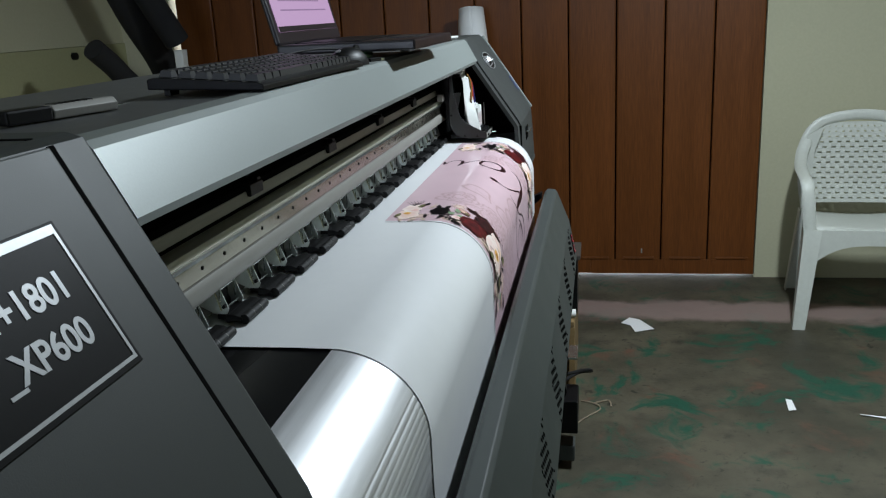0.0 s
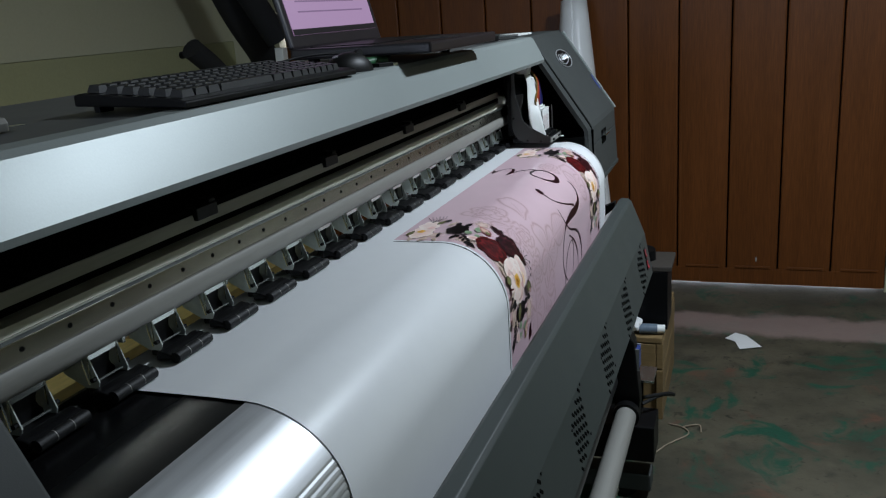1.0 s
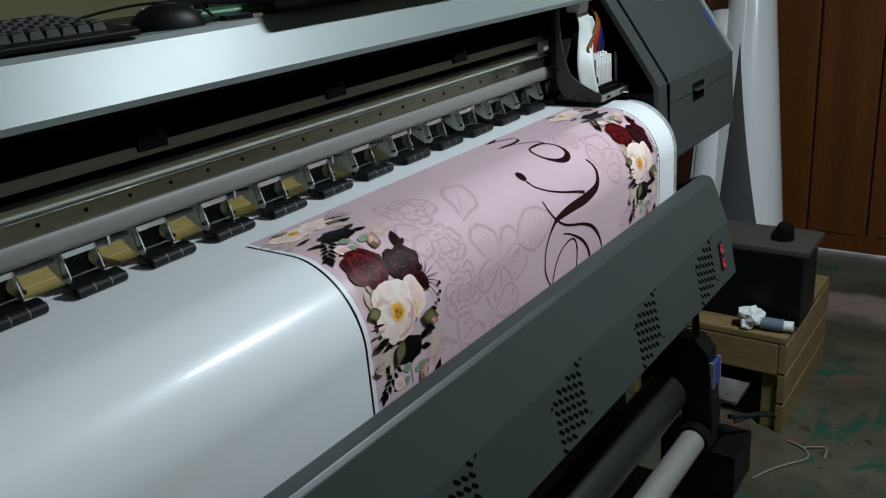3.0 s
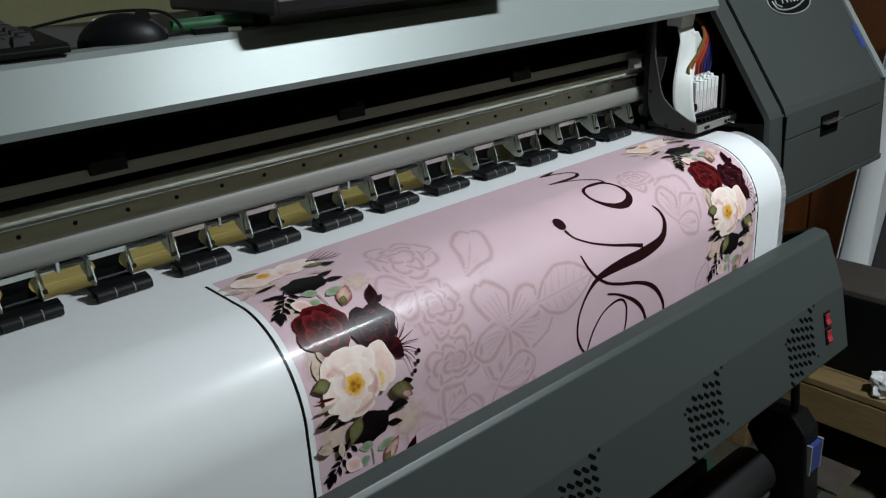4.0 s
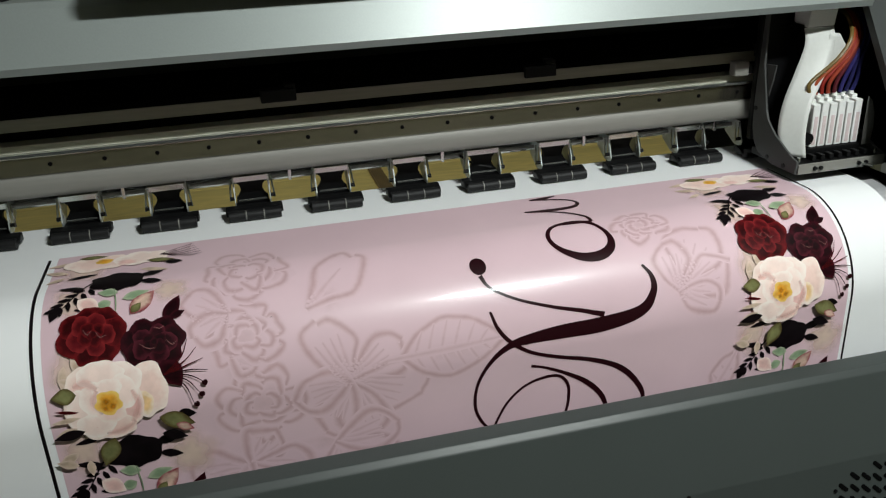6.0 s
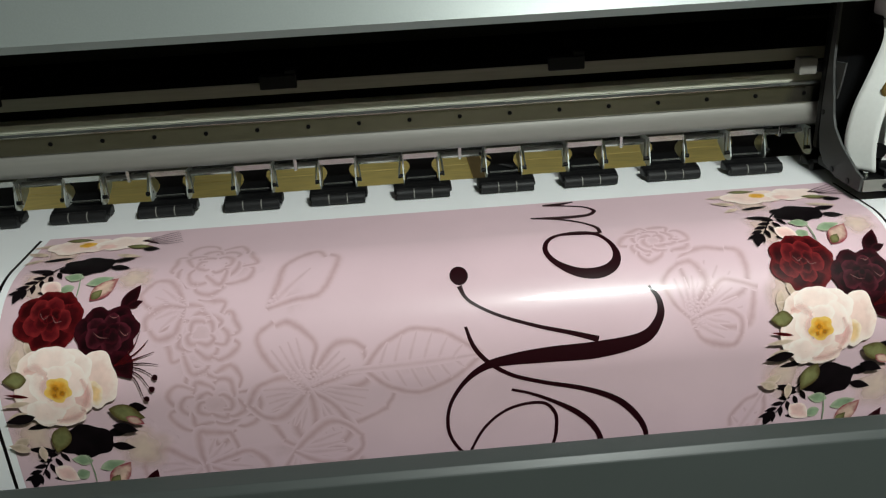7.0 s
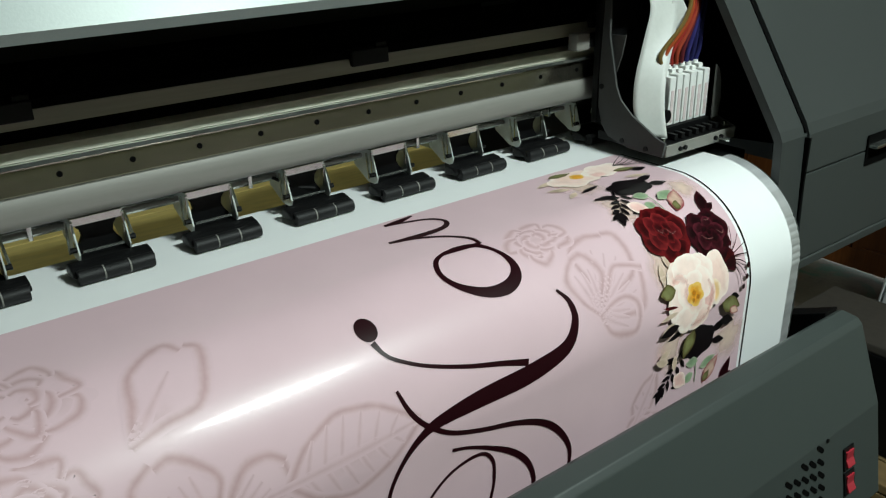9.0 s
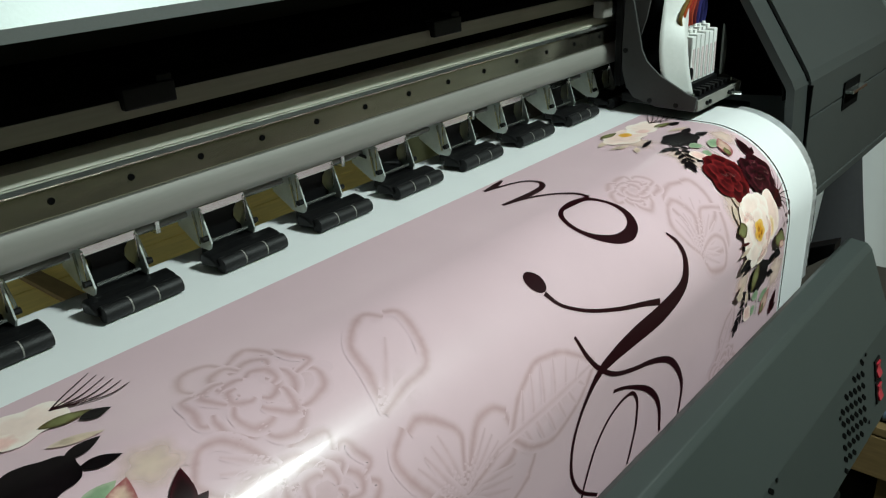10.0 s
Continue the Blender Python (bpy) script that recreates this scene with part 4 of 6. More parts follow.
def printed(name, bm, material, parent, label=""):
    """A printed shape, shaded flush with the curve of the sheet under it."""
    bm.normal_update()
    for f in bm.faces:
        if f.normal.dot(sheet_normal(f.calc_center_median())) < 0:
            f.normal_flip()
    data = bpy.data.meshes.new(name)
    bm.to_mesh(data)
    bm.free()
    data.materials.append(material)
    data.polygons.foreach_set("use_smooth", [True] * len(data.polygons))
    data.normals_split_custom_set_from_vertices([sheet_normal(v.co) for v in data.vertices])
    ob = new(name, data)
    ob.parent = parent
    return tagged(ob, label)


def sheet_patch(name, y0, y1, s0, s1, lift, material, parent, ny=2, ns=24, label=""):
    bm = bmesh.new()
    ss = [s0 + (s1 - s0) * i / ns for i in range(ns + 1)]
    rr = [[bm.verts.new(on_sheet(y0 + (y1 - y0) * k / ny, s, lift)) for s in ss] for k in range(ny + 1)]
    for r, q in zip(rr, rr[1:]):
        for i in range(ns):
            bm.faces.new((r[i], r[i + 1], q[i + 1], q[i]))
    return printed(name, bm, material, parent, label)


def fill(bm, outline, lift):
    """A printed shape: an outline of (y, s) fanned from its middle."""
    n = len(outline)
    cy, cs = sum(p[0] for p in outline) / n, sum(p[1] for p in outline) / n
    far = max(math.hypot(p[0] - cy, p[1] - cs) for p in outline)
    rings = max(2, math.ceil(far / 0.006))
    edge = bm.verts.layers.float.get("edge") or bm.verts.layers.float.new("edge")
    mid = bm.verts.new(on_sheet(cy, cs, lift))
    last = None
    for k in range(1, rings + 1):
        f = k / rings
        ring = [bm.verts.new(on_sheet(cy + (p[0] - cy) * f, cs + (p[1] - cs) * f, lift)) for p in outline]
        for v in ring:
            v[edge] = f
        for i in range(n):
            j = (i + 1) % n
            if last:
                bm.faces.new((last[i], ring[i], ring[j], last[j]))
            else:
                bm.faces.new((mid, ring[i], ring[j]))
        last = ring


tier = [0.0]


def stroke(bm, points, lift, per=8):
    """A brush line: points of (y, s, width)."""
    pts = smooth_line(points, per)
    tier[0] = (tier[0] + 0.0000037) % 0.00012
    lift += tier[0]
    edge = bm.verts.layers.float.get("edge") or bm.verts.layers.float.new("edge")
    rails = []
    for i, p in enumerate(pts):
        d = (pts[min(i + 1, len(pts) - 1)] - pts[max(i - 1, 0)])
        d = Vector((d.x, d.y)).normalized()
        nrm = Vector((-d.y, d.x)) * max(p.z, 0.0002) / 2
        row = [bm.verts.new(on_sheet(p.x + nrm.x * q, p.y + nrm.y * q, lift + 0.00005 * i / len(pts))) for q in (1, 0.5, 0, -0.5, -1)]
        for k in range(5):
            row[k][edge] = abs(1 - k / 2)
        rails.append(row)
    for a, b in zip(rails, rails[1:]):
        for i in range(4):
            bm.faces.new((a[i], a[i + 1], b[i + 1], b[i]))


def leaf_outline(y, s, length, width, turn, n=9):
    c, k = math.cos(radians(turn)), math.sin(radians(turn))
    side_pts = [(length * i / n, width / 2 * math.sin(math.pi * (i / n) ** 0.85)) for i in range(n + 1)]
    pts = side_pts + [(a, -b) for a, b in side_pts[-2:0:-1]]
    return [(y + a * c - b * k, s + a * k + b * c) for a, b in pts]


def bloom_outline(y, s, ry, rs, lobes, depth, seed, turn=0.0):
    rnd = random.Random(seed)
    ph = rnd.random() * 6
    out = []
    for i in range(72):
        a = 2 * math.pi * i / 72
        r = 1 - depth * abs(math.sin(lobes * a / 2 + ph)) ** 3 + 0.03 * math.sin(7 * a + ph)
        out.append((y + ry * r * math.cos(a + turn), s + rs * r * math.sin(a + turn)))
    return out


PINK_L, PINK_R = 1.383, 2.233
panel = sheet_patch("pink_panel", PINK_L, PINK_R, 0.0, S_END - 0.01, 0.0003, INK_PINK, banner, 20, 180, "pale pink printed ground")
for y, w in ((1.3745, 0.0032), (2.2385, 0.0026)):
    sheet_patch("border_line", y - w / 2, y + w / 2, 0.003, S_END - 0.01, 0.0006, INK_LEAF, banner, 1, 180, "thin black border line")

# faint outlined flowers and leaves in the ground
ghost_flowers = new("ghost_flowers")
ghost_flowers.parent = banner
tagged(ghost_flowers, "faint outlined flowers in darker pink")
rnd = random.Random(9)
ghost_level = [0.00046]


def ghost_line(lines, name):
    """Soft printed lines: broad for outlines, fainter for short veins."""
    for kind, wide, material in ((0, 4.2, INK_GHOST_PALE), (1, 4.6, INK_GHOST)):
        bm = bmesh.new()
        for pts in lines:
            if (len(pts) > 3) == bool(kind):
                ghost_level[0] += 0.0000012
                stroke(bm, [(y, max(s, 0.006), w * wide) for y, s, w in pts], ghost_level[0], 5)
        if bm.faces:
            printed(name, bm, material, ghost_flowers)


def turned(y, s, turn, pts):
    c, k = math.cos(radians(turn)), math.sin(radians(turn))
    return [(y + u * c - v * k, s + u * k + v * c, w) for u, v, w in pts]


def ghost_petal(y, s, length, width, turn, ribs=3):
    """A petal from its foot outwards: a wavy outline and a few veins."""
    half = width / 2
    pts = []
    for q in (-1, 1):
        side = [(0.0, 0.0, 0.0016), (0.28 * length, q * half * 0.62, 0.0024), (0.62 * length, q * half * 1.02, 0.0028), (0.90 * length, q * half * 0.66, 0.0026)]
        pts.append([(u * rnd.uniform(0.85, 1.12), v * rnd.uniform(0.75, 1.2), w * rnd.uniform(0.7, 1.3)) for u, v, w in side] + [(length * rnd.uniform(0.94, 1.03), 0.0, 0.0022)])
    for i in range(ribs):
        q = (i - (ribs - 1) / 2) / max(1, ribs)
        pts.append([(0.04 * length, q * half * 0.2, 0.0026), (0.34 * length, q * half * 0.8, 0.0020), (0.70 * length, q * half * 1.3, 0.0008)])
    ghost_line([turned(y, s, turn, p) for p in pts], "ghost_petal")


def ghost_leaf(y, s, length, width, turn, ribs=8):
    lines = [[(-0.015, 0, 0.0014), (length * 0.5, 0.001, 0.0022), (length, 0, 0.0010)]]
    for q in (-1, 1):
        lines.append([(length * i / 7, q * width / 2 * math.sin(math.pi * (i / 7) ** 0.85) * rnd.uniform(0.93, 1.07), 0.0022) for i in range(8)])
        for i in range(1, ribs):
            u = length * i / ribs
            v = q * width / 2 * math.sin(math.pi * min(1, (i + 0.8) / ribs) ** 0.85) * 0.9
            lines.append([(u, 0, 0.0014), (u + length * 0.05, v * 0.55, 0.0014), (u + length * 0.10, v, 0.0006)])
    ghost_line([turned(y, s, turn, p) for p in lines], "ghost_leaf")


def ghost_peony(y, s, ry, rs):
    """Rings of overlapping petal edges round a heart."""
    lines = []
    for radius, count, start in ((1.0, 7, 0.2), (0.66, 6, 0.7), (0.36, 4, 0.1)):
        for i in range(count):
            a0 = 2 * math.pi * (i + rnd.uniform(-0.25, 0.25)) / count + start
            span = 2 * math.pi / count * 1.15
            arc = []
            for q in (0.0, 0.18, 0.5, 0.82, 1.0):
                r = radius * (0.74 + 0.30 * math.sin(math.pi * q) ** 0.6) * rnd.uniform(0.82, 1.14)
                arc.append((y + ry * r * math.cos(a0 + span * q), s + rs * r * math.sin(a0 + span * q), 0.0012 + 0.0014 * math.sin(math.pi * q)))
            lines.append(arc)
    ghost_line(lines, "ghost_petal")


# soft darker washes in the hearts of the pale flowers
HAZE = plain("ink_ghost_haze", (0.595, 0.415, 0.450), 0.34, 0.42, rim=GROUND_PINK, spec=0.3, reach=(0.1, 1.1))
for y, s, ry, rs, seed in ((1.655, 0.240, 0.040, 0.036, 11), (1.578, 0.244, 0.034, 0.030, 12), (1.566, 0.176, 0.034, 0.030, 13), (1.556, 0.205, 0.026, 0.020, 14), (1.600, 0.108, 0.024, 0.020, 15), (1.650, 0.150, 0.018, 0.022, 16), (1.770, 0.222, 0.048, 0.016, 17), (2.026, 0.196, 0.020, 0.016, 18), (2.004, 0.112, 0.022, 0.016, 19), (1.560, 0.315, 0.036, 0.024, 20), (1.640, 0.300, 0.050, 0.016, 21)):
    bm = bmesh.new()
    ghost_level[0] += 0.000006
    fill(bm, bloom_outline(y, s, ry, rs, 5, 0.25, seed), ghost_level[0])
    printed("wash", bm, HAZE, ghost_flowers)
ghost_level[0] += 0.00009
# an open flower with ribbed petals, a rose beside it, two peonies, a rosebud and a leaf
for turn, length, width in ((-32, 0.066, 0.050), (20, 0.078, 0.056), (72, 0.074, 0.050), (118, 0.060, 0.044), (168, 0.056, 0.046), (-112, 0.070, 0.052)):
    ghost_petal(1.660, 0.237, length, width, turn, 4)
ghost_peony(1.573, 0.246, 0.040, 0.038)
ghost_peony(1.5745, 0.098, 0.042, 0.040)
ghost_peony(1.567, 0.176, 0.036, 0.032)
ghost_petal(1.628, 0.158, 0.084, 0.046, -47, 1)
ghost_leaf(1.714, 0.221, 0.110, 0.064, -3)
for turn, length in ((215, 0.045), (150, 0.040)):
    ghost_petal(1.552, 0.150, length, 0.032, turn, 2)
for turn, length in ((20, 0.06), (70, 0.06), (120, 0.06), (175, 0.06), (310, 0.045)):
    ghost_petal(1.555, 0.312, length, 0.046, turn, 3)
for turn, length in ((30, 0.07), (80, 0.06), (-10, 0.07)):
    ghost_petal(1.640, 0.305, length, 0.046, turn, 3)
ghost_peony(2.002, 0.113, 0.032, 0.024)
for turn, length, width in ((-58, 0.086, 0.060), (-95, 0.060, 0.040), (-22, 0.070, 0.046), (20, 0.050, 0.036)):
    ghost_petal(2.024, 0.200, length, width, turn, 3)
ghost_leaf(2.070, 0.330, 0.056, 0.030, -62, 4)
ghost_peony(2.080, 0.350, 0.030, 0.026)

# calligraphic flourish
script = new("flourish")
script.parent = banner
tagged(script, "dark maroon calligraphic flourish")
strokes = (
    [(1.8079, 0.150, 0.0050), (1.8120, 0.1605, 0.0034), (1.8206, 0.169, 0.0030), (1.842, 0.181, 0.0030), (1.8756, 0.1933, 0.0034), (1.9096, 0.2028, 0.0044), (1.934, 0.2105, 0.0060)],
    [(1.9863, 0.1642, 0.0028), (1.9942, 0.1782, 0.0052), (1.9926, 0.1953, 0.0080), (1.9758, 0.2129, 0.0125), (1.9339, 0.2205, 0.0165), (1.8846, 0.2215, 0.0150), (1.85, 0.2235, 0.0110), (1.8277, 0.2275, 0.0075), (1.8077, 0.2410, 0.0048), (1.7925, 0.264, 0.0036), (1.7881, 0.2881, 0.0034), (1.792, 0.3071, 0.0032), (1.805, 0.326, 0.0030), (1.83, 0.345, 0.003)],
    [(1.8103, 0.1893, 0.0026), (1.8159, 0.2068, 0.0040), (1.8277, 0.2227, 0.0044), (1.85, 0.2386, 0.0040), (1.8802, 0.2497, 0.0042), (1.9157, 0.2593, 0.0050), (1.9441, 0.2711, 0.0062), (1.9629, 0.2855, 0.0066), (1.9772, 0.3049, 0.0056), (1.9824, 0.3229, 0.0044), (1.978, 0.35, 0.003)],
    [(1.8503, 0.2552, 0.0030), (1.868, 0.2609, 0.0030), (1.8911, 0.2724, 0.0042), (1.912, 0.2858, 0.0058), (1.9283, 0.3022, 0.0058), (1.9371, 0.3203, 0.0050), (1.94, 0.345, 0.004)],
    [(1.80, 0.345, 0.0026), (1.81, 0.3195, 0.0028), (1.8229, 0.2963, 0.0030), (1.8406, 0.28, 0.0030), (1.8608, 0.2726, 0.0032), (1.881, 0.2731, 0.0034), (1.8916, 0.2847, 0.0034), (1.8933, 0.3002, 0.0034), (1.8909, 0.3177, 0.0032), (1.88, 0.345, 0.003)],
    [(1.9546, 0.0935, 0.0030), (1.9273, 0.0895, 0.0036), (1.9050, 0.0965, 0.0044), (1.8955, 0.1135, 0.0050), (1.9015, 0.1305, 0.0064), (1.9205, 0.1440, 0.0098), (1.9410, 0.1470, 0.0120), (1.9570, 0.1400, 0.0105), (1.9630, 0.1262, 0.0070), (1.9590, 0.1090, 0.0044), (1.9480, 0.0945, 0.0060), (1.930, 0.0910, 0.0075), (1.912, 0.0925, 0.0030)],
    [(1.9546, 0.0940, 0.0040), (1.9530, 0.0800, 0.0044), (1.9400, 0.0640, 0.0038), (1.9200, 0.0520, 0.0036), (1.8940, 0.0440, 0.0040)],
    [(1.893, 0.0440, 0.0034), (1.912, 0.0465, 0.0062), (1.9350, 0.0480, 0.0075), (1.9535, 0.0450, 0.0060), (1.9620, 0.0353, 0.0044), (1.9560, 0.0230, 0.0036), (1.9380, 0.0150, 0.0034), (1.9120, 0.0090, 0.0030)],
    [(1.9120, 0.0090, 0.0040), (1.928, 0.0080, 0.0070), (1.946, 0.0040, 0.0030)],
)
for points in strokes:
    bm = bmesh.new()
    stroke(bm, points, 0.0012)
    printed("brush_stroke", bm, INK_BLACK, script)
bm = bmesh.new()
fill(bm, [(1.8085 + 0.0088 * math.cos(a), 0.1385 + 0.0105 * math.sin(a)) for a in [2 * math.pi * i / 24 for i in range(24)]], 0.0013)
printed("brush_stroke", bm, INK_BLACK, script)


# the bouquet, printed twice
def bouquet(dy):
    base = new("printed_bouquet")
    base.parent = banner
    tagged(base, "printed bouquet of cream, red and maroon roses")
    level = [0.0011]

    def shape(name, outline, material, up=0.00012):
        level[0] += up
        bm = bmesh.new()
        fill(bm, [(y + dy, max(s, 0.003)) for y, s in outline], level[0])
        printed(name, bm, material, base)

    def twig(points, material, width):
        level[0] += 0.00005
        bm = bmesh.new()
        stroke(bm, [(y + dy, max(s, 0.003), width * w) for y, s, w in points], level[0], 4)
        printed("twig", bm, material, base)

    def leaves(material, *items):
        for y, s, length, width, turn in items:
            shape("leaf", leaf_outline(y, s, length, width, turn), material, 0.00004)

    def rose(y, s, ry, rs, dark, mid, light, seed):
        rnd = random.Random(seed)
        shape("petal", bloom_outline(y, s, ry * 0.98, rs * 0.98, 6, 0.14, seed), dark)
        for radius, size, count, material in ((0.60, 0.44, 7, mid), (0.40, 0.36, 5, light), (0.20, 0.26, 4, mid), (0.05, 0.15, 2, dark)):
            start = rnd.random() * 6
            for k in range(count):
                a = start + 2 * math.pi * k / count + rnd.uniform(-0.15, 0.15)
                z = size * rnd.uniform(0.88, 1.12)
                shape("petal", bloom_outline(y + ry * radius * math.cos(a), s + rs * radius * math.sin(a), ry * z * 0.82, rs * z * 1.05, 3, 0.10, seed + k, a), material, 0.00005)

    def wash(y, s, ry, rs, seed):
        shape("wash", bloom_outline(y, s, ry, rs, 5, 0.2, seed), INK_WASH, 0.00003)

    for y, s, ry, rs, seed in ((1.415, 0.045, 0.032, 0.040, 1), (1.408, 0.110, 0.026, 0.034, 2), (1.404, 0.185, 0.022, 0.040, 3), (1.406, 0.262, 0.026, 0.036, 4), (1.500, 0.285, 0.034, 0.034, 5), (1.500, 0.110, 0.026, 0.022, 6)):
        wash(y, s, ry, rs, seed)
    for low in (0.189, 0.0):   # the pattern repeats down the sheet
        # pale sprigs and cream flower at the top
        if not low:
            leaves(INK_BEIGE, (1.405, 0.022 + low, 0.030, 0.008, 170), (1.400, 0.050 + low, 0.026, 0.009, 200), (1.398, 0.060 + low, 0.020, 0.007, 150), (1.470, 0.060 + low, 0.030, 0.008, 20))
            shape("petal", bloom_outline(1.425, 0.030 + low, 0.034, 0.022, 5, 0.15, 3), INK_CREAM)
            shape("petal", bloom_outline(1.470, 0.030 + low, 0.030, 0.018, 5, 0.15, 4), INK_CREAM_LIGHT)
            shape("petal", bloom_outline(1.432, 0.028 + low, 0.009, 0.007, 4, 0.1, 5), INK_YELLOW)
            shape("petal", bloom_outline(1.455, 0.037 + low, 0.012, 0.008, 4, 0.1, 6), INK_CREAM_SHADE)
            for k in range(6):
                twig([(1.488, 0.028 + low, 0.6), (1.500 + 0.003 * k, 0.020 + low + 0.004 * k, 0.5), (1.522 + 0.002 * k, 0.008 + low + 0.006 * k, 0.3)], INK_MAROON, 0.0022)
            leaves(INK_GREEN, (1.405, 0.013 + low, 0.030, 0.010, 5), (1.475, 0.040 + low, 0.030, 0.010, 12))
        leaves(INK_LEAF, (1.494, 0.050 + low, 0.018, 0.010, 10), (1.400, 0.066 + low, 0.030, 0.006, -10))
        shape("petal", bloom_outline(1.450, 0.084 + low, 0.027, 0.019, 6, 0.13, 8), INK_LEAF)
        leaves(INK_LEAF, (1.470, 0.078 + low, 0.024, 0.010, -10), (1.472, 0.090 + low, 0.022, 0.009, 15))
        twig([(1.430, 0.080 + low, 1), (1.420, 0.090 + low, 0.8), (1.402, 0.118 + low, 0.5)], INK_LEAF, 0.0022)
        leaves(INK_LEAF, (1.420, 0.092 + low, 0.026, 0.007, 190), (1.398, 0.114 + low, 0.020, 0.010, 110), (1.412, 0.122 + low, 0.014, 0.004, 10))
        for k in range(5):
            leaves(INK_LEAF, (1.424 - 0.006 * k, 0.094 + 0.0055 * k + low, 0.013, 0.005, 60 + 8 * k), (1.421 - 0.006 * k, 0.096 + 0.0055 * k + low, 0.013, 0.005, 185 - 6 * k))
        leaves(INK_SAGE, (1.452, 0.106 + low, 0.020, 0.012, 190), (1.456, 0.116 + low, 0.026, 0.012, -15), (1.446, 0.118 + low, 0.016, 0.012, 160))
        twig([(1.448, 0.100 + low, 0.6), (1.450, 0.118 + low, 0.6), (1.450, 0.130 + low, 0.5)], INK_SAGE, 0.0022)
        leaves(INK_CREAM_SHADE, (1.415, 0.110 + low, 0.026, 0.018, 40))
        shape("leaf", leaf_outline(1.463, 0.136 + low, 0.034, 0.018, -48), INK_BUD)
        shape("leaf", leaf_outline(1.464, 0.135 + low, 0.014, 0.009, -50), INK_GREEN)
        leaves(INK_MAROON, (1.494, 0.150 + low, 0.032, 0.014, -62), (1.498, 0.146 + low, 0.016, 0.008, -20))
        if low:
            continue
        # pale flower behind, roses in front
        leaves(INK_BEIGE, (1.402, 0.178, 0.022, 0.009, 100), (1.408, 0.172, 0.020, 0.008, 60), (1.395, 0.190, 0.018, 0.007, 20))
        rose(1.428, 0.152, 0.0325, 0.0305, INK_RED, INK_RED, INK_RED_LIGHT, 21)
        rose(1.4825, 0.169, 0.0305, 0.0255, INK_MAROON, INK_MAROON, INK_MAROON_LIGHT, 33)
        leaves(INK_MAROON, (1.488, 0.186, 0.030, 0.022, 60))
        # stamens
        for k in range(7):
            a = radians(-38 + 13 * k)
            twig([(1.488, 0.200, 0.9), (1.488 + 0.022 * math.cos(a), 0.200 + 0.020 * math.sin(a) - 0.002, 0.7), (1.488 + (0.040 - 0.002 * abs(k - 3)) * math.cos(a * 1.15), 0.200 + 0.044 * math.sin(a * 1.15), 0.3)], INK_RED if k < 3 else INK_MAROON, 0.0017)
            if k > 3:
                shape("seed", bloom_outline(1.488 + 0.037 * math.cos(a * 1.15), 0.200 + 0.044 * math.sin(a * 1.15), 0.0028, 0.0028, 3, 0.1, k), INK_MAROON, 0.00003)
        # cream rose
        for pts in ([(1.420, 0.146, 0.4), (1.424, 0.152, 1), (1.428, 0.149, 0.6)], [(1.432, 0.150, 0.4), (1.435, 0.156, 1), (1.441, 0.155, 0.4)], [(1.484, 0.154, 0.5), (1.489, 0.156, 1), (1.493, 0.154, 0.4)], [(1.494, 0.168, 0.4), (1.499, 0.173, 1), (1.503, 0.170, 0.4)], [(1.470, 0.168, 0.3), (1.476, 0.173, 0.9), (1.484, 0.174, 0.3)]):
            twig(pts, INK_ROSE_GLINT, 0.0016)
        # pale side petals, then the large petals of the cream rose round its heart
        shape("petal", bloom_outline(1.472, 0.210, 0.019, 0.027, 4, 0.10, 41), INK_CREAM)
        shape("petal", bloom_outline(1.468, 0.222, 0.008, 0.012, 4, 0.10, 42), INK_BUD_PALE)
        shape("petal", bloom_outline(1.432, 0.2145, 0.0345, 0.0385, 6, 0.09, 43), INK_CREAM)
        for y, s, ry, rs, turn, material in ((1.449, 0.197, 0.020, 0.017, 0.5, INK_CREAM_LIGHT), (1.416, 0.199, 0.016, 0.018, 1.0, INK_CREAM), (1.432, 0.190, 0.022, 0.012, 0.1, INK_CREAM_LIGHT), (1.413, 0.222, 0.0145, 0.021, 0.2, INK_CREAM_LIGHT), (1.455, 0.222, 0.012, 0.021, 0.1, INK_CREAM_SHADE), (1.436, 0.240, 0.024, 0.0125, 0.15, INK_CREAM), (1.423, 0.236, 0.018, 0.013, 0.6, INK_CREAM_LIGHT), (1.450, 0.209, 0.0135, 0.017, 0.4, INK_CREAM_LIGHT), (1.425, 0.212, 0.0135, 0.0165, 0.3, INK_CREAM_LIGHT), (1.437, 0.203, 0.014, 0.0085, 0.0, INK_CREAM_LIGHT), (1.438, 0.226, 0.013, 0.010, 0.2, INK_CREAM)):
            shape("petal", bloom_outline(y, s, ry, rs, 3, 0.08, int(y * 1000), turn), material, 0.00005)
        for pts in ([(1.408, 0.198, 0.5), (1.418, 0.196, 1.2), (1.428, 0.203, 0.6)], [(1.458, 0.208, 0.4), (1.4625, 0.222, 1), (1.455, 0.238, 0.6)], [(1.428, 0.204, 0.4), (1.424, 0.214, 1.1), (1.430, 0.226, 0.4)], [(1.430, 0.246, 0.4), (1.445, 0.245, 1), (1.458, 0.238, 0.4)]):
            twig(pts, INK_PINK_CREASE, 0.0110)
        shape("petal", bloom_outline(1.4365, 0.2165, 0.0125, 0.0120, 5, 0.16, 70), INK_YELLOW)
        for y, s, r in ((1.4345, 0.2150, 0.0050), (1.4400, 0.2200, 0.0042), (1.4330, 0.2215, 0.0036)):
            shape("petal", bloom_outline(y, s, r, r, 4, 0.15, int(r * 10000)), INK_YELLOW_DARK, 0.00003)
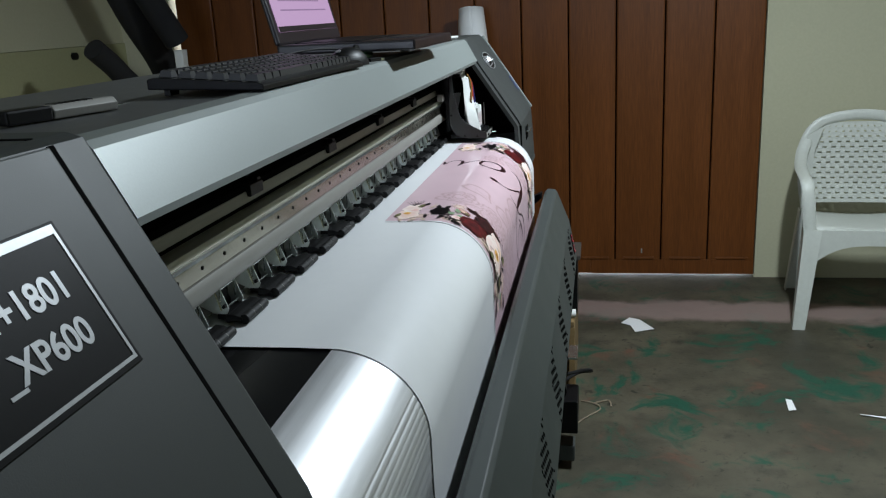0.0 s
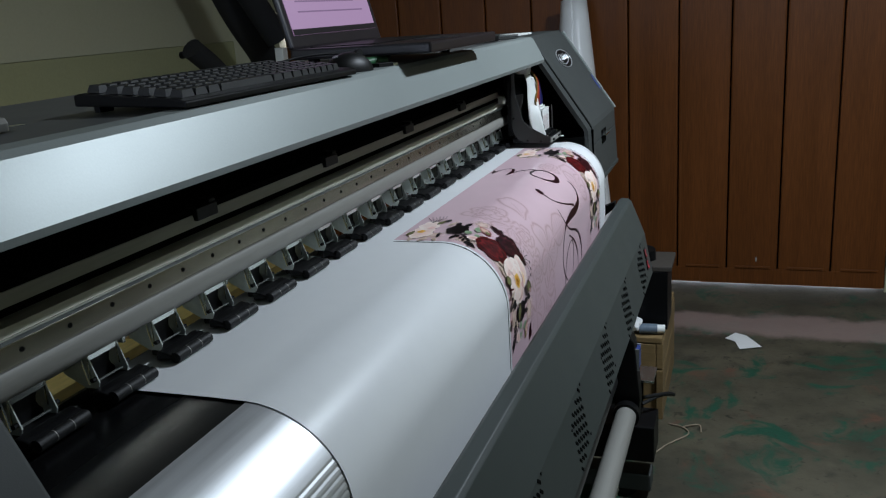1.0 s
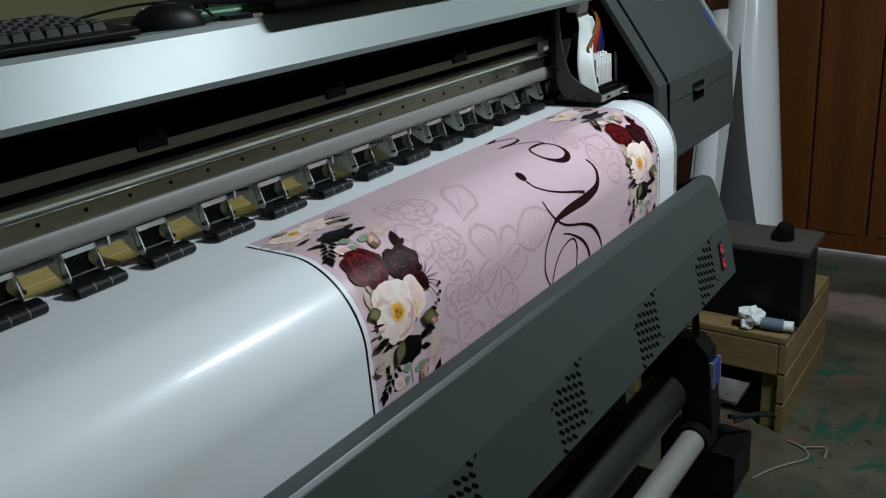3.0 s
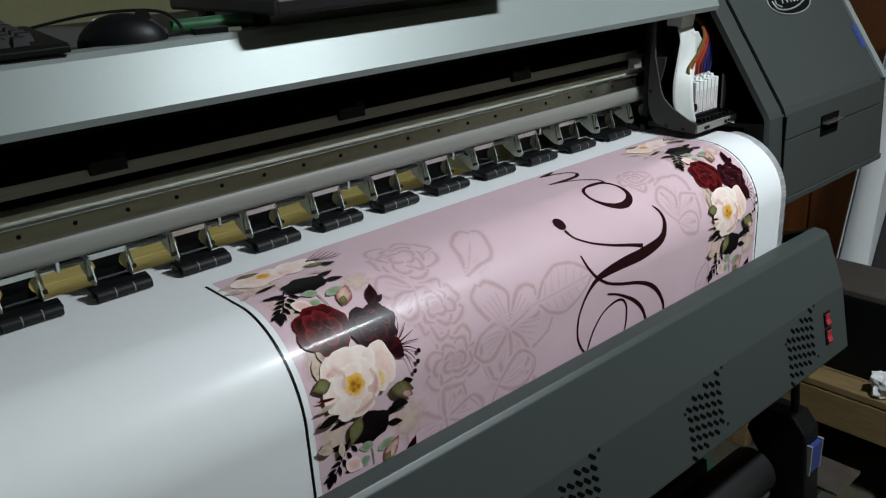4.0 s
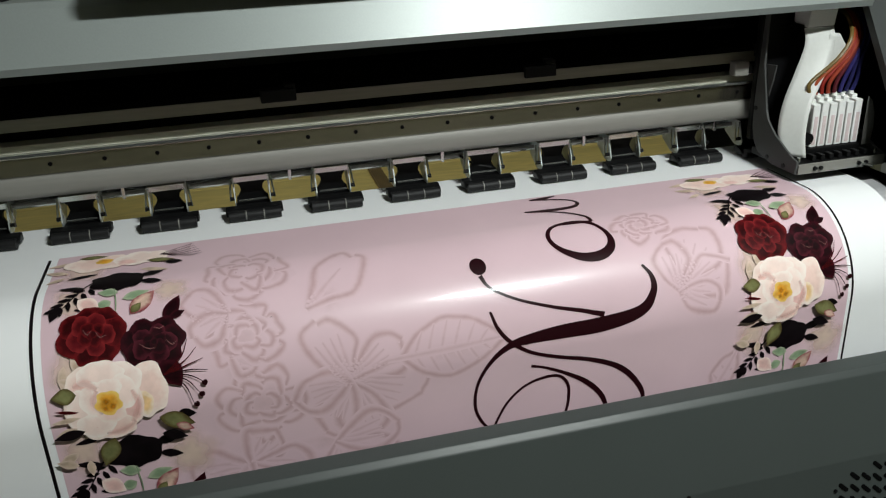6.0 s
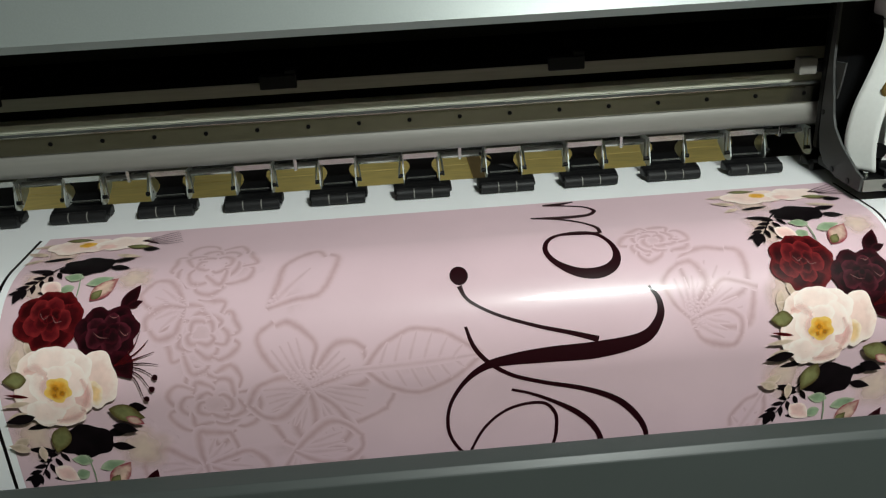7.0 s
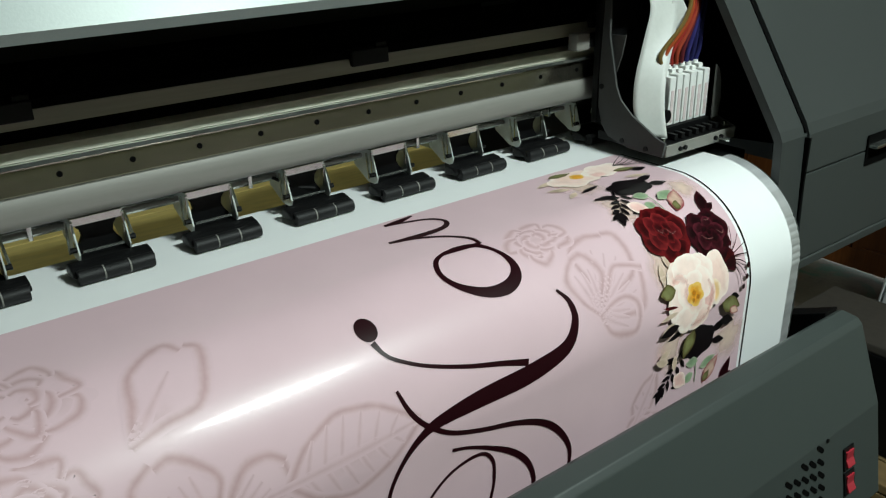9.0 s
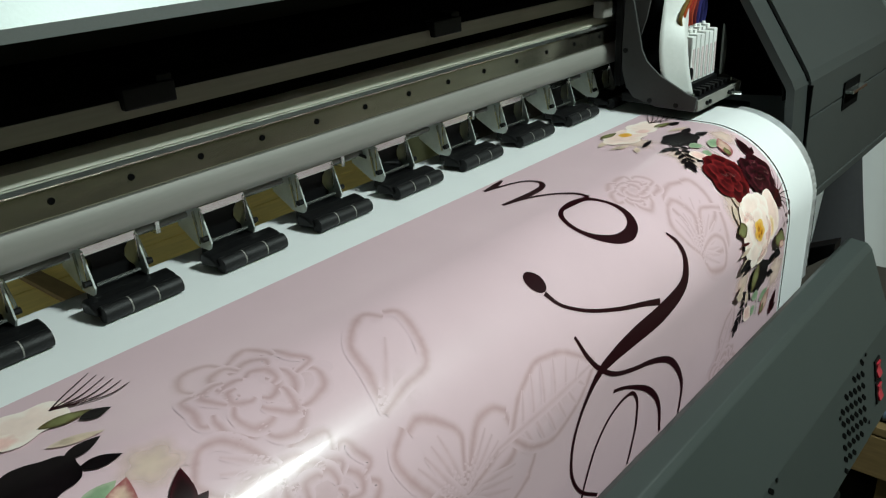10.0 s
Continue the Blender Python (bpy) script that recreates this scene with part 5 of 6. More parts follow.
        # leaves round the cream rose
        shape("leaf", leaf_outline(1.410, 0.205, 0.022, 0.015, 180), INK_GREEN)
        leaves(INK_BEIGE, (1.410, 0.226, 0.026, 0.005, 175), (1.406, 0.236, 0.020, 0.007, 165), (1.402, 0.262, 0.022, 0.010, 150), (1.400, 0.276, 0.020, 0.010, 200), (1.410, 0.272, 0.018, 0.008, 90))
        leaves(INK_RED, (1.410, 0.221, 0.022, 0.003, 190))
        leaves(INK_LEAF, (1.412, 0.240, 0.028, 0.010, 172), (1.478, 0.256, 0.024, 0.011, 20))
        shape("leaf", leaf_outline(1.478, 0.238, 0.034, 0.018, 22), INK_GREEN)
        leaves(INK_BUD, (1.492, 0.248, 0.018, 0.009, 30))
        leaves(INK_GREEN, (1.436, 0.252, 0.032, 0.018, 115))


bouquet(0.0)
bouquet(0.709)

# ---- things on the hood ----
def at_table(name, label, category, x, y, z, turn=0.0):
    ob = thing(name, label, category)
    ob.matrix_world = pose(x, y, z, 0, 0, turn)
    return ob


# keyboard: body, rows of keys, two feet (local: x along its length, y towards its back)
keyboard = at_table("keyboard", "black computer keyboard lying on the printer hood", "keyboard", -0.478, 1.0985, 1.3462, 88.5)
keyboard.matrix_world = keyboard.matrix_world @ Matrix.Diagonal((0.868, 0.97, 0.82, 1))
body = prism([(-0.070, 0.004), (-0.070, 0.012), (-0.062, 0.015), (0.066, 0.026), (0.074, 0.024), (0.074, 0.010)], -0.215, 0.215, 0.002)
bmesh.ops.transform(body, matrix=Matrix(((0, 1, 0, 0), (1, 0, 0, 0), (0, 0, 1, 0), (0, 0, 0, 1))), verts=body.verts)
part("case", body, BLACK_PLASTIC, keyboard)
key_mesh = {}


def key_of(width):
    if width not in key_mesh:
        bm = bmesh.new()
        made = bmesh.ops.create_cube(bm, size=1.0, matrix=Matrix.Translation((0, 0, 0.0045)) @ Matrix.Diagonal((width, 0.0165, 0.009, 1)))
        for v in made["verts"]:
            if v.co.z > 0.005:
                v.co.x -= math.copysign(0.0022, v.co.x)
                v.co.y -= math.copysign(0.0022, v.co.y)
        key_mesh[width] = mesh_of(bm, KEY_BLACK)
    return key_mesh[width]


for r in range(6):
    ky = -0.052 + r * 0.0205 + (0.004 if r == 5 else 0)
    kz = 0.0155 + (ky + 0.062) * 0.088
    x = -0.205
    widths = [0.023, 0.023, 0.023, 0.118, 0.023, 0.023, 0.023, 0.0165, 0.0165, 0.0165, 0.0165, 0.0165, 0.0165] if r == 0 else [0.0165] * 21
    for w in widths:
        if x + w > 0.207:
            break
        ob = new("key", key_of(w))
        ob.parent = keyboard
        ob.matrix_local = pose(x + w / 2, ky, kz, 5, 0, 0)
        x += w + 0.0024
for x in (-0.19, 0.19):
    part("foot", box((x - 0.012, 0.052, 0.0), (x + 0.012, 0.060, 0.014), 0.001), BLACK_PLASTIC, keyboard)

mouse = at_table("computer_mouse", "glossy black computer mouse on the hood", "mouse", -0.447, 1.348, 1.3462, 70)
mouse.matrix_world = mouse.matrix_world @ Matrix.Diagonal((0.84, 0.84, 0.84, 1))
bm = bmesh.new()
bmesh.ops.create_uvsphere(bm, u_segments=24, v_segments=14, radius=1.0, matrix=Matrix.Diagonal((0.052, 0.031, 0.036, 1)))
bmesh.ops.bisect_plane(bm, geom=bm.verts[:] + bm.edges[:] + bm.faces[:], plane_co=(0, 0, 0), plane_no=(0, 0, -1), clear_outer=True)
edges = [e for e in bm.edges if e.is_boundary]
bmesh.ops.contextual_create(bm, geom=edges)
part("shell", bm, BLACK_PLASTIC, mouse, "", True)
part("wheel", rod((0.026, -0.003, 0.030), (0.026, 0.003, 0.030), 0.009, sides=16), BLACK_RUBBER, mouse, "", True)
part("badge", rod((-0.030, 0, 0.0295), (-0.0305, 0, 0.0308), 0.005, sides=14), LABEL_SILVER, mouse)
part("cable", hose([(0.05, 0.0, 0.006), (0.07, 0.02, 0.01), (0.05, 0.06, 0.03), (-0.02, 0.09, 0.032), (-0.10, 0.11, 0.02), (-0.16, 0.15, 0.004)], 0.0022, 6), BLACK_RUBBER, mouse)

laptop = at_table("laptop", "open black laptop on the printer hood, pink page on screen", "laptop", -0.490, 1.662, 1.3462, 90)
base = box((-0.185, -0.125, 0.016), (0.185, 0.125, 0.034), 0.004)
part("base", base, LAPTOP_BLACK, laptop)
part("keyboard_deck", box((-0.160, -0.020, 0.0341), (0.160, 0.100, 0.0356), 0.001), BLACK_PLASTIC, laptop)
part("touchpad", box((-0.045, -0.105, 0.0341), (0.045, -0.040, 0.0352), 0.001), KEY_BLACK, laptop)
for x in (-0.15, 0.15):
    for y in (-0.03, 0.10):
        part("foot", rod((x, y, 0.0), (x, y, 0.0162), 0.010, sides=12), BLACK_RUBBER, laptop)
lid = new("screen")
lid.parent = laptop
lid.matrix_local = pose(0, 0.118, 0.034, -14, 0, 0)
part("lid", box((-0.185, 0.0, 0.0), (0.185, 0.010, 0.245), 0.004), LAPTOP_BLACK, lid)
part("display", box((-0.168, -0.0010, 0.022), (0.168, -0.0002, 0.228)), SCREEN_GLOW, lid, "lit pale pink page")
for i in range(9):
    part("text_line", box((-0.13, -0.0018, 0.060 + i * 0.018), (0.13 - 0.03 * (i % 3), -0.0012, 0.0625 + i * 0.018)), SCREEN_LINE, lid)
part("task_bar", box((-0.168, -0.0018, 0.022), (0.168, -0.0012, 0.032)), LAPTOP_BLACK, lid)

drive = at_table("card_reader", "small black and silver plug lying by the mouse", "plug", -0.430, 1.440, 1.3462, 75)
part("body", box((-0.024, -0.008, 0), (0.012, 0.008, 0.008), 0.0012), BLACK_PLASTIC, drive)
part("plug", box((0.012, -0.006, 0.0015), (0.026, 0.006, 0.0062), 0.0004), CHROME, drive)
marker = at_table("green_marker", "dark green plastic pen lying beside the laptop", "pen", -0.462, 1.452, 1.3545, 80)
part("barrel", rod((-0.045, 0, 0), (0.045, 0, 0), 0.008, sides=14), GREEN_PLASTIC, marker, "", True)

# box cutter and clamp at the near end
cutter = at_table("box_cutter", "grey and black box cutter with ribbed grip", "knife", -0.545, 0.735, 1.3465, 76)
CUT = Matrix.Diagonal((0.70, 0.75, 0.75, 1))
bm = prism([(-0.012, 0.0), (-0.014, 0.010), (-0.008, 0.017), (0.008, 0.017), (0.014, 0.010), (0.012, 0.0)], -0.02, 0.09, 0.002)
bmesh.ops.transform(bm, matrix=Matrix(((0, 1, 0, 0), (1, 0, 0, 0), (0, 0, 1, 0), (0, 0, 0, 1))), verts=bm.verts)
handle = part("handle", bm, ALUMINIUM, cutter)
handle.data.transform(CUT)
bm = box((-0.09, -0.013, 0.0), (-0.0205, 0.013, 0.017), 0.003)
part("grip", bm, BLACK_PLASTIC, cutter, "black rubber grip").data.transform(CUT)
for i in range(7):
    bm = box((-0.012 + i * 0.010, -0.0080, 0.0165), (-0.008 + i * 0.010, 0.0080, 0.0180), 0.0003)
    part("rib", bm, BLACK_PLASTIC, cutter).data.transform(CUT)
part("blade", box((0.0905, -0.006, 0.004), (0.118, 0.006, 0.0052)), CHROME, cutter).data.transform(CUT)
clamp = at_table("latch_clamp", "black metal latch on the hood corner", "latch", -0.500, 0.470, 1.3562, 95)
part("plate", box((-0.06, -0.030, 0.0), (0.06, 0.030, 0.006), 0.001), BLACK_PLASTIC, clamp)
part("knuckle", rod((-0.05, 0.01, 0.012), (0.05, 0.01, 0.012), 0.008, sides=12), BLACK_PLASTIC, clamp, "", True)
part("screw", rod((-0.045, -0.016, 0.006), (-0.045, -0.016, 0.010), 0.007, sides=12), CHROME, clamp)

card = at_table("white_card", "small white plastic card on the end cover", "card", -0.50, 2.52, 1.3477, 80)
part("card_body", box((-0.045, -0.027, 0), (0.045, 0.027, 0.005), 0.001), WHITE_PLASTIC, card)
phone = at_table("black_remote", "small black remote lying near the end cover", "remote", -0.50, 2.18, 1.3462, 80)
part("case", box((-0.06, -0.022, 0), (0.06, 0.022, 0.012), 0.003), BLACK_PLASTIC, phone)
part("button", rod((0.03, 0, 0.012), (0.03, 0, 0.014), 0.007, sides=12), BLACK_RUBBER, phone)

# ---- along the back wall ----
for name, pts, r, text in (("foam_roll", [(-2.38, 3.72, 1.98), (-2.33, 4.0, 1.50), (-2.30, 4.22, 1.20), (-2.28, 4.33, 0.80), (-2.26, 4.34, 0.0)], 0.075, "black foam roll sagging in the corner"),
                           ("foam_roll", [(-2.32, 3.72, 2.0), (-2.22, 3.88, 1.66), (-2.12, 4.03, 1.345)], 0.062, "black foam roll leaning on a pale post"),
                           ("short_roll", [(-2.16, 3.36, 1.345), (-2.14, 3.50, 1.235), (-2.12, 3.66, 1.05), (-2.12, 3.86, 0.5), (-2.12, 3.90, 0.0)], 0.047, "short black roll by the olive wall")):
    ob = thing(name, text, "roll", "rolls in the corner")
    part("roll", hose(pts, r, 20, 8), FOAM_BLACK, ob, "", True)
post = thing("pale_post", "pale upright post in the corner", "post")
part("shaft", box((-2.13, 4.00, 0.0), (-2.085, 4.05, 1.30), 0.004), WHITE_PLASTIC, post)
part("pad", box((-2.132, 3.998, 1.3), (-2.083, 4.052, 1.305), 0.002), WHITE_PLASTIC, post)
hook = thing("wall_knob", "small dark knob on the wall", "knob")
part("knob", rod((X0 + 0.0085, 3.95, 1.30), (X0 + 0.03, 3.95, 1.30), 0.018, sides=14), BLACK_PLASTIC, hook)

# ---- loose vinyl rolls against the door ----
def cone_roll(foot, head, r0, r1, turns, start, name_label, gap=0.006, liner=False):
    ob = thing("vinyl_roll", name_label, "roll", "vinyl rolls by the door")
    foot, head = Vector(foot), Vector(head)
    m = (head - foot).to_track_quat("Z", "Y").to_matrix()
    bm = bmesh.new()
    n, k = 72, 14
    cols = []
    for i in range(n + 1):
        a = start + turns * 2 * math.pi * i / n
        col = []
        for j in range(k + 1):
            t = j / k
            r = (r0 + (r1 - r0) * t) * (0.86 + 0.14 * i / n) + gap * i / n
            col.append(bm.verts.new(foot + (head - foot) * t + m @ Vector((r * math.cos(a), r * math.sin(a), 0))))
        cols.append(col)
    for p, q in zip(cols, cols[1:]):
        for j in range(k):
            bm.faces.new((p[j], p[j + 1], q[j + 1], q[j]))
    sheet_ob = part("sheet", bm, VINYL_WHITE, ob, "", True)
    mod = sheet_ob.modifiers.new("thickness", "SOLIDIFY")
    mod.thickness = 0.0015
    if liner:
        # the shaded inside of a loose outer turn, painted as a long dark triangle
        bm = bmesh.new()
        rows_l = []
        for j in range(13):
            t = 0.66 * j / 12
            mid, r = foot + (head - foot) * t, (r0 + (r1 - r0) * t) * 1.03 + gap * 1.6
            a0, a1 = radians(-112 + 26 * t), radians(-112 + 26 * t + 72 * (1 - t / 0.67))
            rows_l.append([bm.verts.new(mid + Vector((r * math.cos(a0 + (a1 - a0) * i / 10), r * math.sin(a0 + (a1 - a0) * i / 10), 0.004 if j == 0 else 0))) for i in range(11)])
        for p, q in zip(rows_l, rows_l[1:]):
            for i in range(10):
                bm.faces.new((p[i], p[i + 1], q[i + 1], q[i]))
        part("shaded_flap", bm, FLAP_SHADE, ob, "dark triangle for the shaded inside of the loose outer turn", True)
    return ob


cone_roll((-0.60, 4.02, 0.0), (-0.680, 4.33, 1.43), 0.185, 0.060, 1.6, 3.9, "tall loose roll of white vinyl leaning on the door", liner=True)
cone_roll((-0.72, 3.90, 0.0), (-0.76, 4.24, 1.05), 0.085, 0.060, 1.4, 4.4, "smaller white vinyl roll leaning beside it")

# ---- wooden crate with the bin ----
crate = thing("wooden_crate", "raw pine crate with an open front on the floor", "crate")
CX0, CX1, CY0, CY1, CZ = -0.66, -0.145, 2.95, 3.45, 0.305
for lo, hi in (((CX0, CY0, CZ - 0.020), (CX1, CY0 + 0.07, CZ)), ((CX0, CY0 + 0.075, CZ - 0.020), (CX1, CY1, CZ))):
    part("top_board", box(lo, hi, 0.003), CRATE_WOOD, crate)
part("front_board", box((CX0, CY0, 0.185), (CX1 - 0.022, CY0 + 0.018, CZ - 0.023), 0.003), CRATE_WOOD, crate)
for z0, z1 in ((0.0, 0.09), (0.096, 0.185), (0.191, CZ - 0.022)):
    part("side_board", box((CX1 - 0.02, CY0 + 0.001, z0), (CX1 + 0.002, CY1, z1), 0.003), CRATE_WOOD, crate)
    part("side_board", box((CX0 + 0.001, CY0 + 0.02, z0), (CX0 + 0.02, CY1, z1), 0.003), CRATE_WOOD, crate)
for x in (CX0 + 0.022, CX1 - 0.066):
    part("post", box((x, CY0 + 0.019, 0.0), (x + 0.044, CY0 + 0.06, CZ - 0.021), 0.003), CRATE_WOOD, crate)
part("back_board", box((CX0 + 0.02, CY1 - 0.02, 0.0), (CX1 - 0.021, CY1 - 0.002, CZ - 0.021), 0.002), CRATE_WOOD, crate)

bin_ob = thing("black_bin", "black open plastic bin on the wooden crate", "bin")
BX0, BX1, BY0, BY1, BZ0, BZ1 = -0.60, -0.135, 3.03, 3.20, 0.307, 0.515
part("base", box((BX0, BY0, BZ0), (BX1, BY1, BZ0 + 0.012), 0.003), BLACK_PLASTIC, bin_ob)
for lo, hi in (((BX0, BY0, BZ0 + 0.0125), (BX1, BY0 + 0.012, BZ1)), ((BX0, BY1 - 0.012, BZ0 + 0.0125), (BX1, BY1, BZ1)), ((BX0, BY0 + 0.0125, BZ0 + 0.0125), (BX0 + 0.012, BY1 - 0.0125, BZ1)), ((BX1 - 0.012, BY0 + 0.0125, BZ0 + 0.0125), (BX1, BY1 - 0.0125, BZ1))):
    part("side", box(lo, hi, 0.002), BLACK_PLASTIC, bin_ob)
part("rim", box((BX0 - 0.01, BY0 + 0.002, BZ1 + 0.001), (BX1 + 0.012, BY1 + 0.02, BZ1 + 0.02), 0.004), surface("dusty_brown_lid", (0.055, 0.047, 0.04), 0.6, 0, 60, 0.2, 0.1, 6), bin_ob, "dusty dark lid")
part("knob", rod((-0.215, 3.12, BZ1 + 0.02), (-0.205, 3.11, BZ1 + 0.062), 0.034, 0.022, 14), BLACK_PLASTIC, bin_ob, "", True)

tissue = thing("crumpled_tissue", "crumpled white tissue on the crate edge", "tissue")
bm = bmesh.new()
bmesh.ops.create_icosphere(bm, subdivisions=3, radius=0.034, matrix=Matrix.Translation((-0.255, 2.985, CZ + 0.032)))
for v in bm.verts:
    d = v.co - Vector((-0.255, 2.985, CZ + 0.032))
    v.co += d * (0.55 * noise.noise(v.co * 45) + 0.25 * noise.noise(v.co * 110))
    v.co.z = max(v.co.z, CZ + 0.001)
part("wad", bm, SCRAP_PAPER, tissue)
bottle = thing("blue_tube", "blue-grey plastic tube lying on the crate", "bottle")
part("barrel", rod((-0.225, 2.985, CZ + 0.019), (-0.165, 2.99, CZ + 0.019), 0.018, sides=18), BLUE_PLASTIC, bottle, "", True)
part("cap", rod((-0.165, 2.99, CZ + 0.019), (-0.140, 2.993, CZ + 0.019), 0.015, sides=18), WHITE_PLASTIC, bottle, "pale cap", True)

rag = thing("torn_string", "torn pale string scrap on the floor by the crate", "scrap")
part("string", hose([(-0.12, 2.92, 0.004), (-0.07, 2.90, 0.006), (-0.05, 2.86, 0.004), (-0.09, 2.80, 0.006), (-0.12, 2.76, 0.004), (-0.15, 2.70, 0.004)], 0.0026, 6), SCRAP_STRING, rag)
part("string", hose([(-0.07, 2.90, 0.008), (-0.02, 2.93, 0.005), (-0.01, 2.88, 0.004)], 0.0026, 6), SCRAP_STRING, rag)


# ---- scraps on the floor ----
def floor_scrap(outline, label):
    ob = thing("paper_scrap", label, "scrap", "paper scraps on the floor")
    bm = bmesh.new()
    top = [bm.verts.new((x, y, 0.0035 + 0.004 * (i % 2))) for i, (x, y) in enumerate(outline)]
    low = [bm.verts.new((x, y, 0.0025 + 0.004 * (i % 2))) for i, (x, y) in enumerate(outline)]
    bm.faces.new(top), bm.faces.new(low[::-1])
    for i in range(len(outline)):
        j = (i + 1) % len(outline)
        bm.faces.new((low[i], low[j], top[j], top[i]))
    part("paper", bm, SCRAP_PAPER, ob)


floor_scrap([(0.045, 3.74), (0.085, 3.80), (0.130, 3.785), (0.190, 3.66), (0.105, 3.63), (0.085, 3.70)], "torn white paper scrap on the concrete floor")
floor_scrap([(0.607, 2.90), (0.632, 2.90), (0.634, 2.985), (0.612, 2.985)], "narrow white paper strip on the concrete floor")
floor_scrap([(0.84, 2.890), (0.96, 2.860), (0.96, 2.850), (0.84, 2.880)], "thin white paper strip on the concrete floor")

# ---- low table behind the printer ----
table = thing("low_table", "low yellow varnished wooden table behind the printer", "table")
TX0, TX1, TY0, TY1, TZ = -2.55, -1.45, 0.30, 3.05, 0.60
for i in range(5):
    x0 = TX0 + (TX1 - TX0) * i / 5
    part("plank", box((x0 + 0.002, TY0, TZ - 0.028), (x0 + (TX1 - TX0) / 5 - 0.002, TY1, TZ), 0.002), YELLOW_BOARD, table)
for x in (TX0 + 0.03, TX1 - 0.09):
    for y in (TY0 + 0.03, TY1 - 0.09):
        part("leg", box((x, y, 0.0), (x + 0.06, y + 0.06, TZ - 0.029), 0.003), CRATE_WOOD, table)
part("batten", box((TX0 + 0.05, 1.98, TZ), (TX1 - 0.02, 2.02, TZ + 0.012), 0.002), CRATE_WOOD, table)

# ---- plastic armchair by the wall ----
def plastic_chair(x, y, turn):
    """Moulded stacking armchair; local y points to its back, the origin is under the middle of the seat."""
    ob = thing("plastic_armchair", "white moulded plastic armchair with a pierced back by the wall", "chair")
    ob.matrix_world = pose(x, y, 0, 0, 0, turn)
    # seat: dished slab
    bm = bmesh.new()
    n = 12
    grid = []
    for i in range(n + 1):
        row = []
        for j in range(n + 1):
            u, v = -1 + 2 * i / n, -1 + 2 * j / n
            w = 0.255 - 0.02 * (v + 1) / 2
            row.append(bm.verts.new((u * w, v * 0.215, 0.425 + 0.018 * u * u - 0.014 * v + (0.012 if v < -0.95 else 0.0) * -1)))
        grid.append(row)
    for a, b in zip(grid, grid[1:]):
        for j in range(n):
            bm.faces.new((a[j], b[j], b[j + 1], a[j + 1]))
    seat = part("seat", bm, CHAIR_PLASTIC, ob, "", True)
    mod = seat.modifiers.new("thickness", "SOLIDIFY")
    mod.thickness, mod.offset = 0.008, -1
    # apron under the front edge, arched
    bm = bmesh.new()
    pts = [(-0.262, 0.44)] + [(-0.262 + 0.524 * i / 16, 0.372 - 0.10 * abs(-1 + i / 8) ** 3) for i in range(17)] + [(0.262, 0.44)]
    prism(pts, -0.222, -0.214, 0.001, bm)
    part("apron", bm, CHAIR_PLASTIC, ob)
    for s in (-1, 1):
        # front leg with a folded channel section, splayed
        for name, x0, x1, y0, y1 in (("front_leg", 0.262, 0.300, -0.215, -0.265), ("back_leg", 0.225, 0.262, 0.195, 0.300)):
            bm = bmesh.new()
            prof = [(-0.034, -0.014), (0.030, -0.014), (0.030, 0.040), (0.024, 0.040), (0.024, -0.008), (-0.034, -0.008)]
            rings = []
            for t in (0.0, 0.5, 1.0):
                k = 1.15 - 0.35 * t
                rings.append([bm.verts.new((s * (x0 + (x1 - x0) * t + px * k), y0 + (y1 - y0) * t + (py * k if y0 < 0 else -py * k), 0.44 * (1 - t))) for px, py in prof])
            for a, b in zip(rings, rings[1:]):
                for i in range(6):
                    bm.faces.new((a[i], a[(i + 1) % 6], b[(i + 1) % 6], b[i]))
            bm.faces.new(rings[0]), bm.faces.new(rings[-1])
            part(name, bm, CHAIR_PLASTIC, ob, "", False)
        # arm: rises from the front leg, runs back and up into the back's rim
        arm_line = [(s * 0.272, -0.222, 0.43), (s * 0.285, -0.215, 0.58), (s * 0.290, -0.185, 0.640), (s * 0.290, -0.08, 0.655), (s * 0.283, 0.06, 0.665), (s * 0.262, 0.19, 0.70), (s * 0.235, 0.245, 0.76)]
        bm = bmesh.new()
        pts = smooth_line(arm_line, 6)
        rings = []
        for i, p in enumerate(pts):
            d = (pts[min(i + 1, len(pts) - 1)] - pts[max(i - 1, 0)]).normalized()
            side_v = Vector((1, 0, 0)) - d * d.x
            side_v.normalize()
            up = d.cross(side_v)
            rings.append([bm.verts.new(p + side_v * (0.027 * math.cos(a)) + up * (0.010 * math.sin(a))) for a in [2 * math.pi * k / 10 for k in range(10)]])
        for a, b in zip(rings, rings[1:]):
            for k in range(10):
                bm.faces.new((a[k], a[(k + 1) % 10], b[(k + 1) % 10], b[k]))
        bm.faces.new(rings[0]), bm.faces.new(rings[-1])
        part("arm", bm, CHAIR_PLASTIC, ob, "", True)
    # rim of the back
    rim_line = [(-0.225, 0.215, 0.43), (-0.245, 0.245, 0.60), (-0.240, 0.265, 0.74), (-0.17, 0.285, 0.835), (0.0, 0.292, 0.868), (0.17, 0.285, 0.835), (0.240, 0.265, 0.74), (0.245, 0.245, 0.60), (0.225, 0.215, 0.43)]
    bm = bmesh.new()
    pts = smooth_line(rim_line, 6)
    rings = []
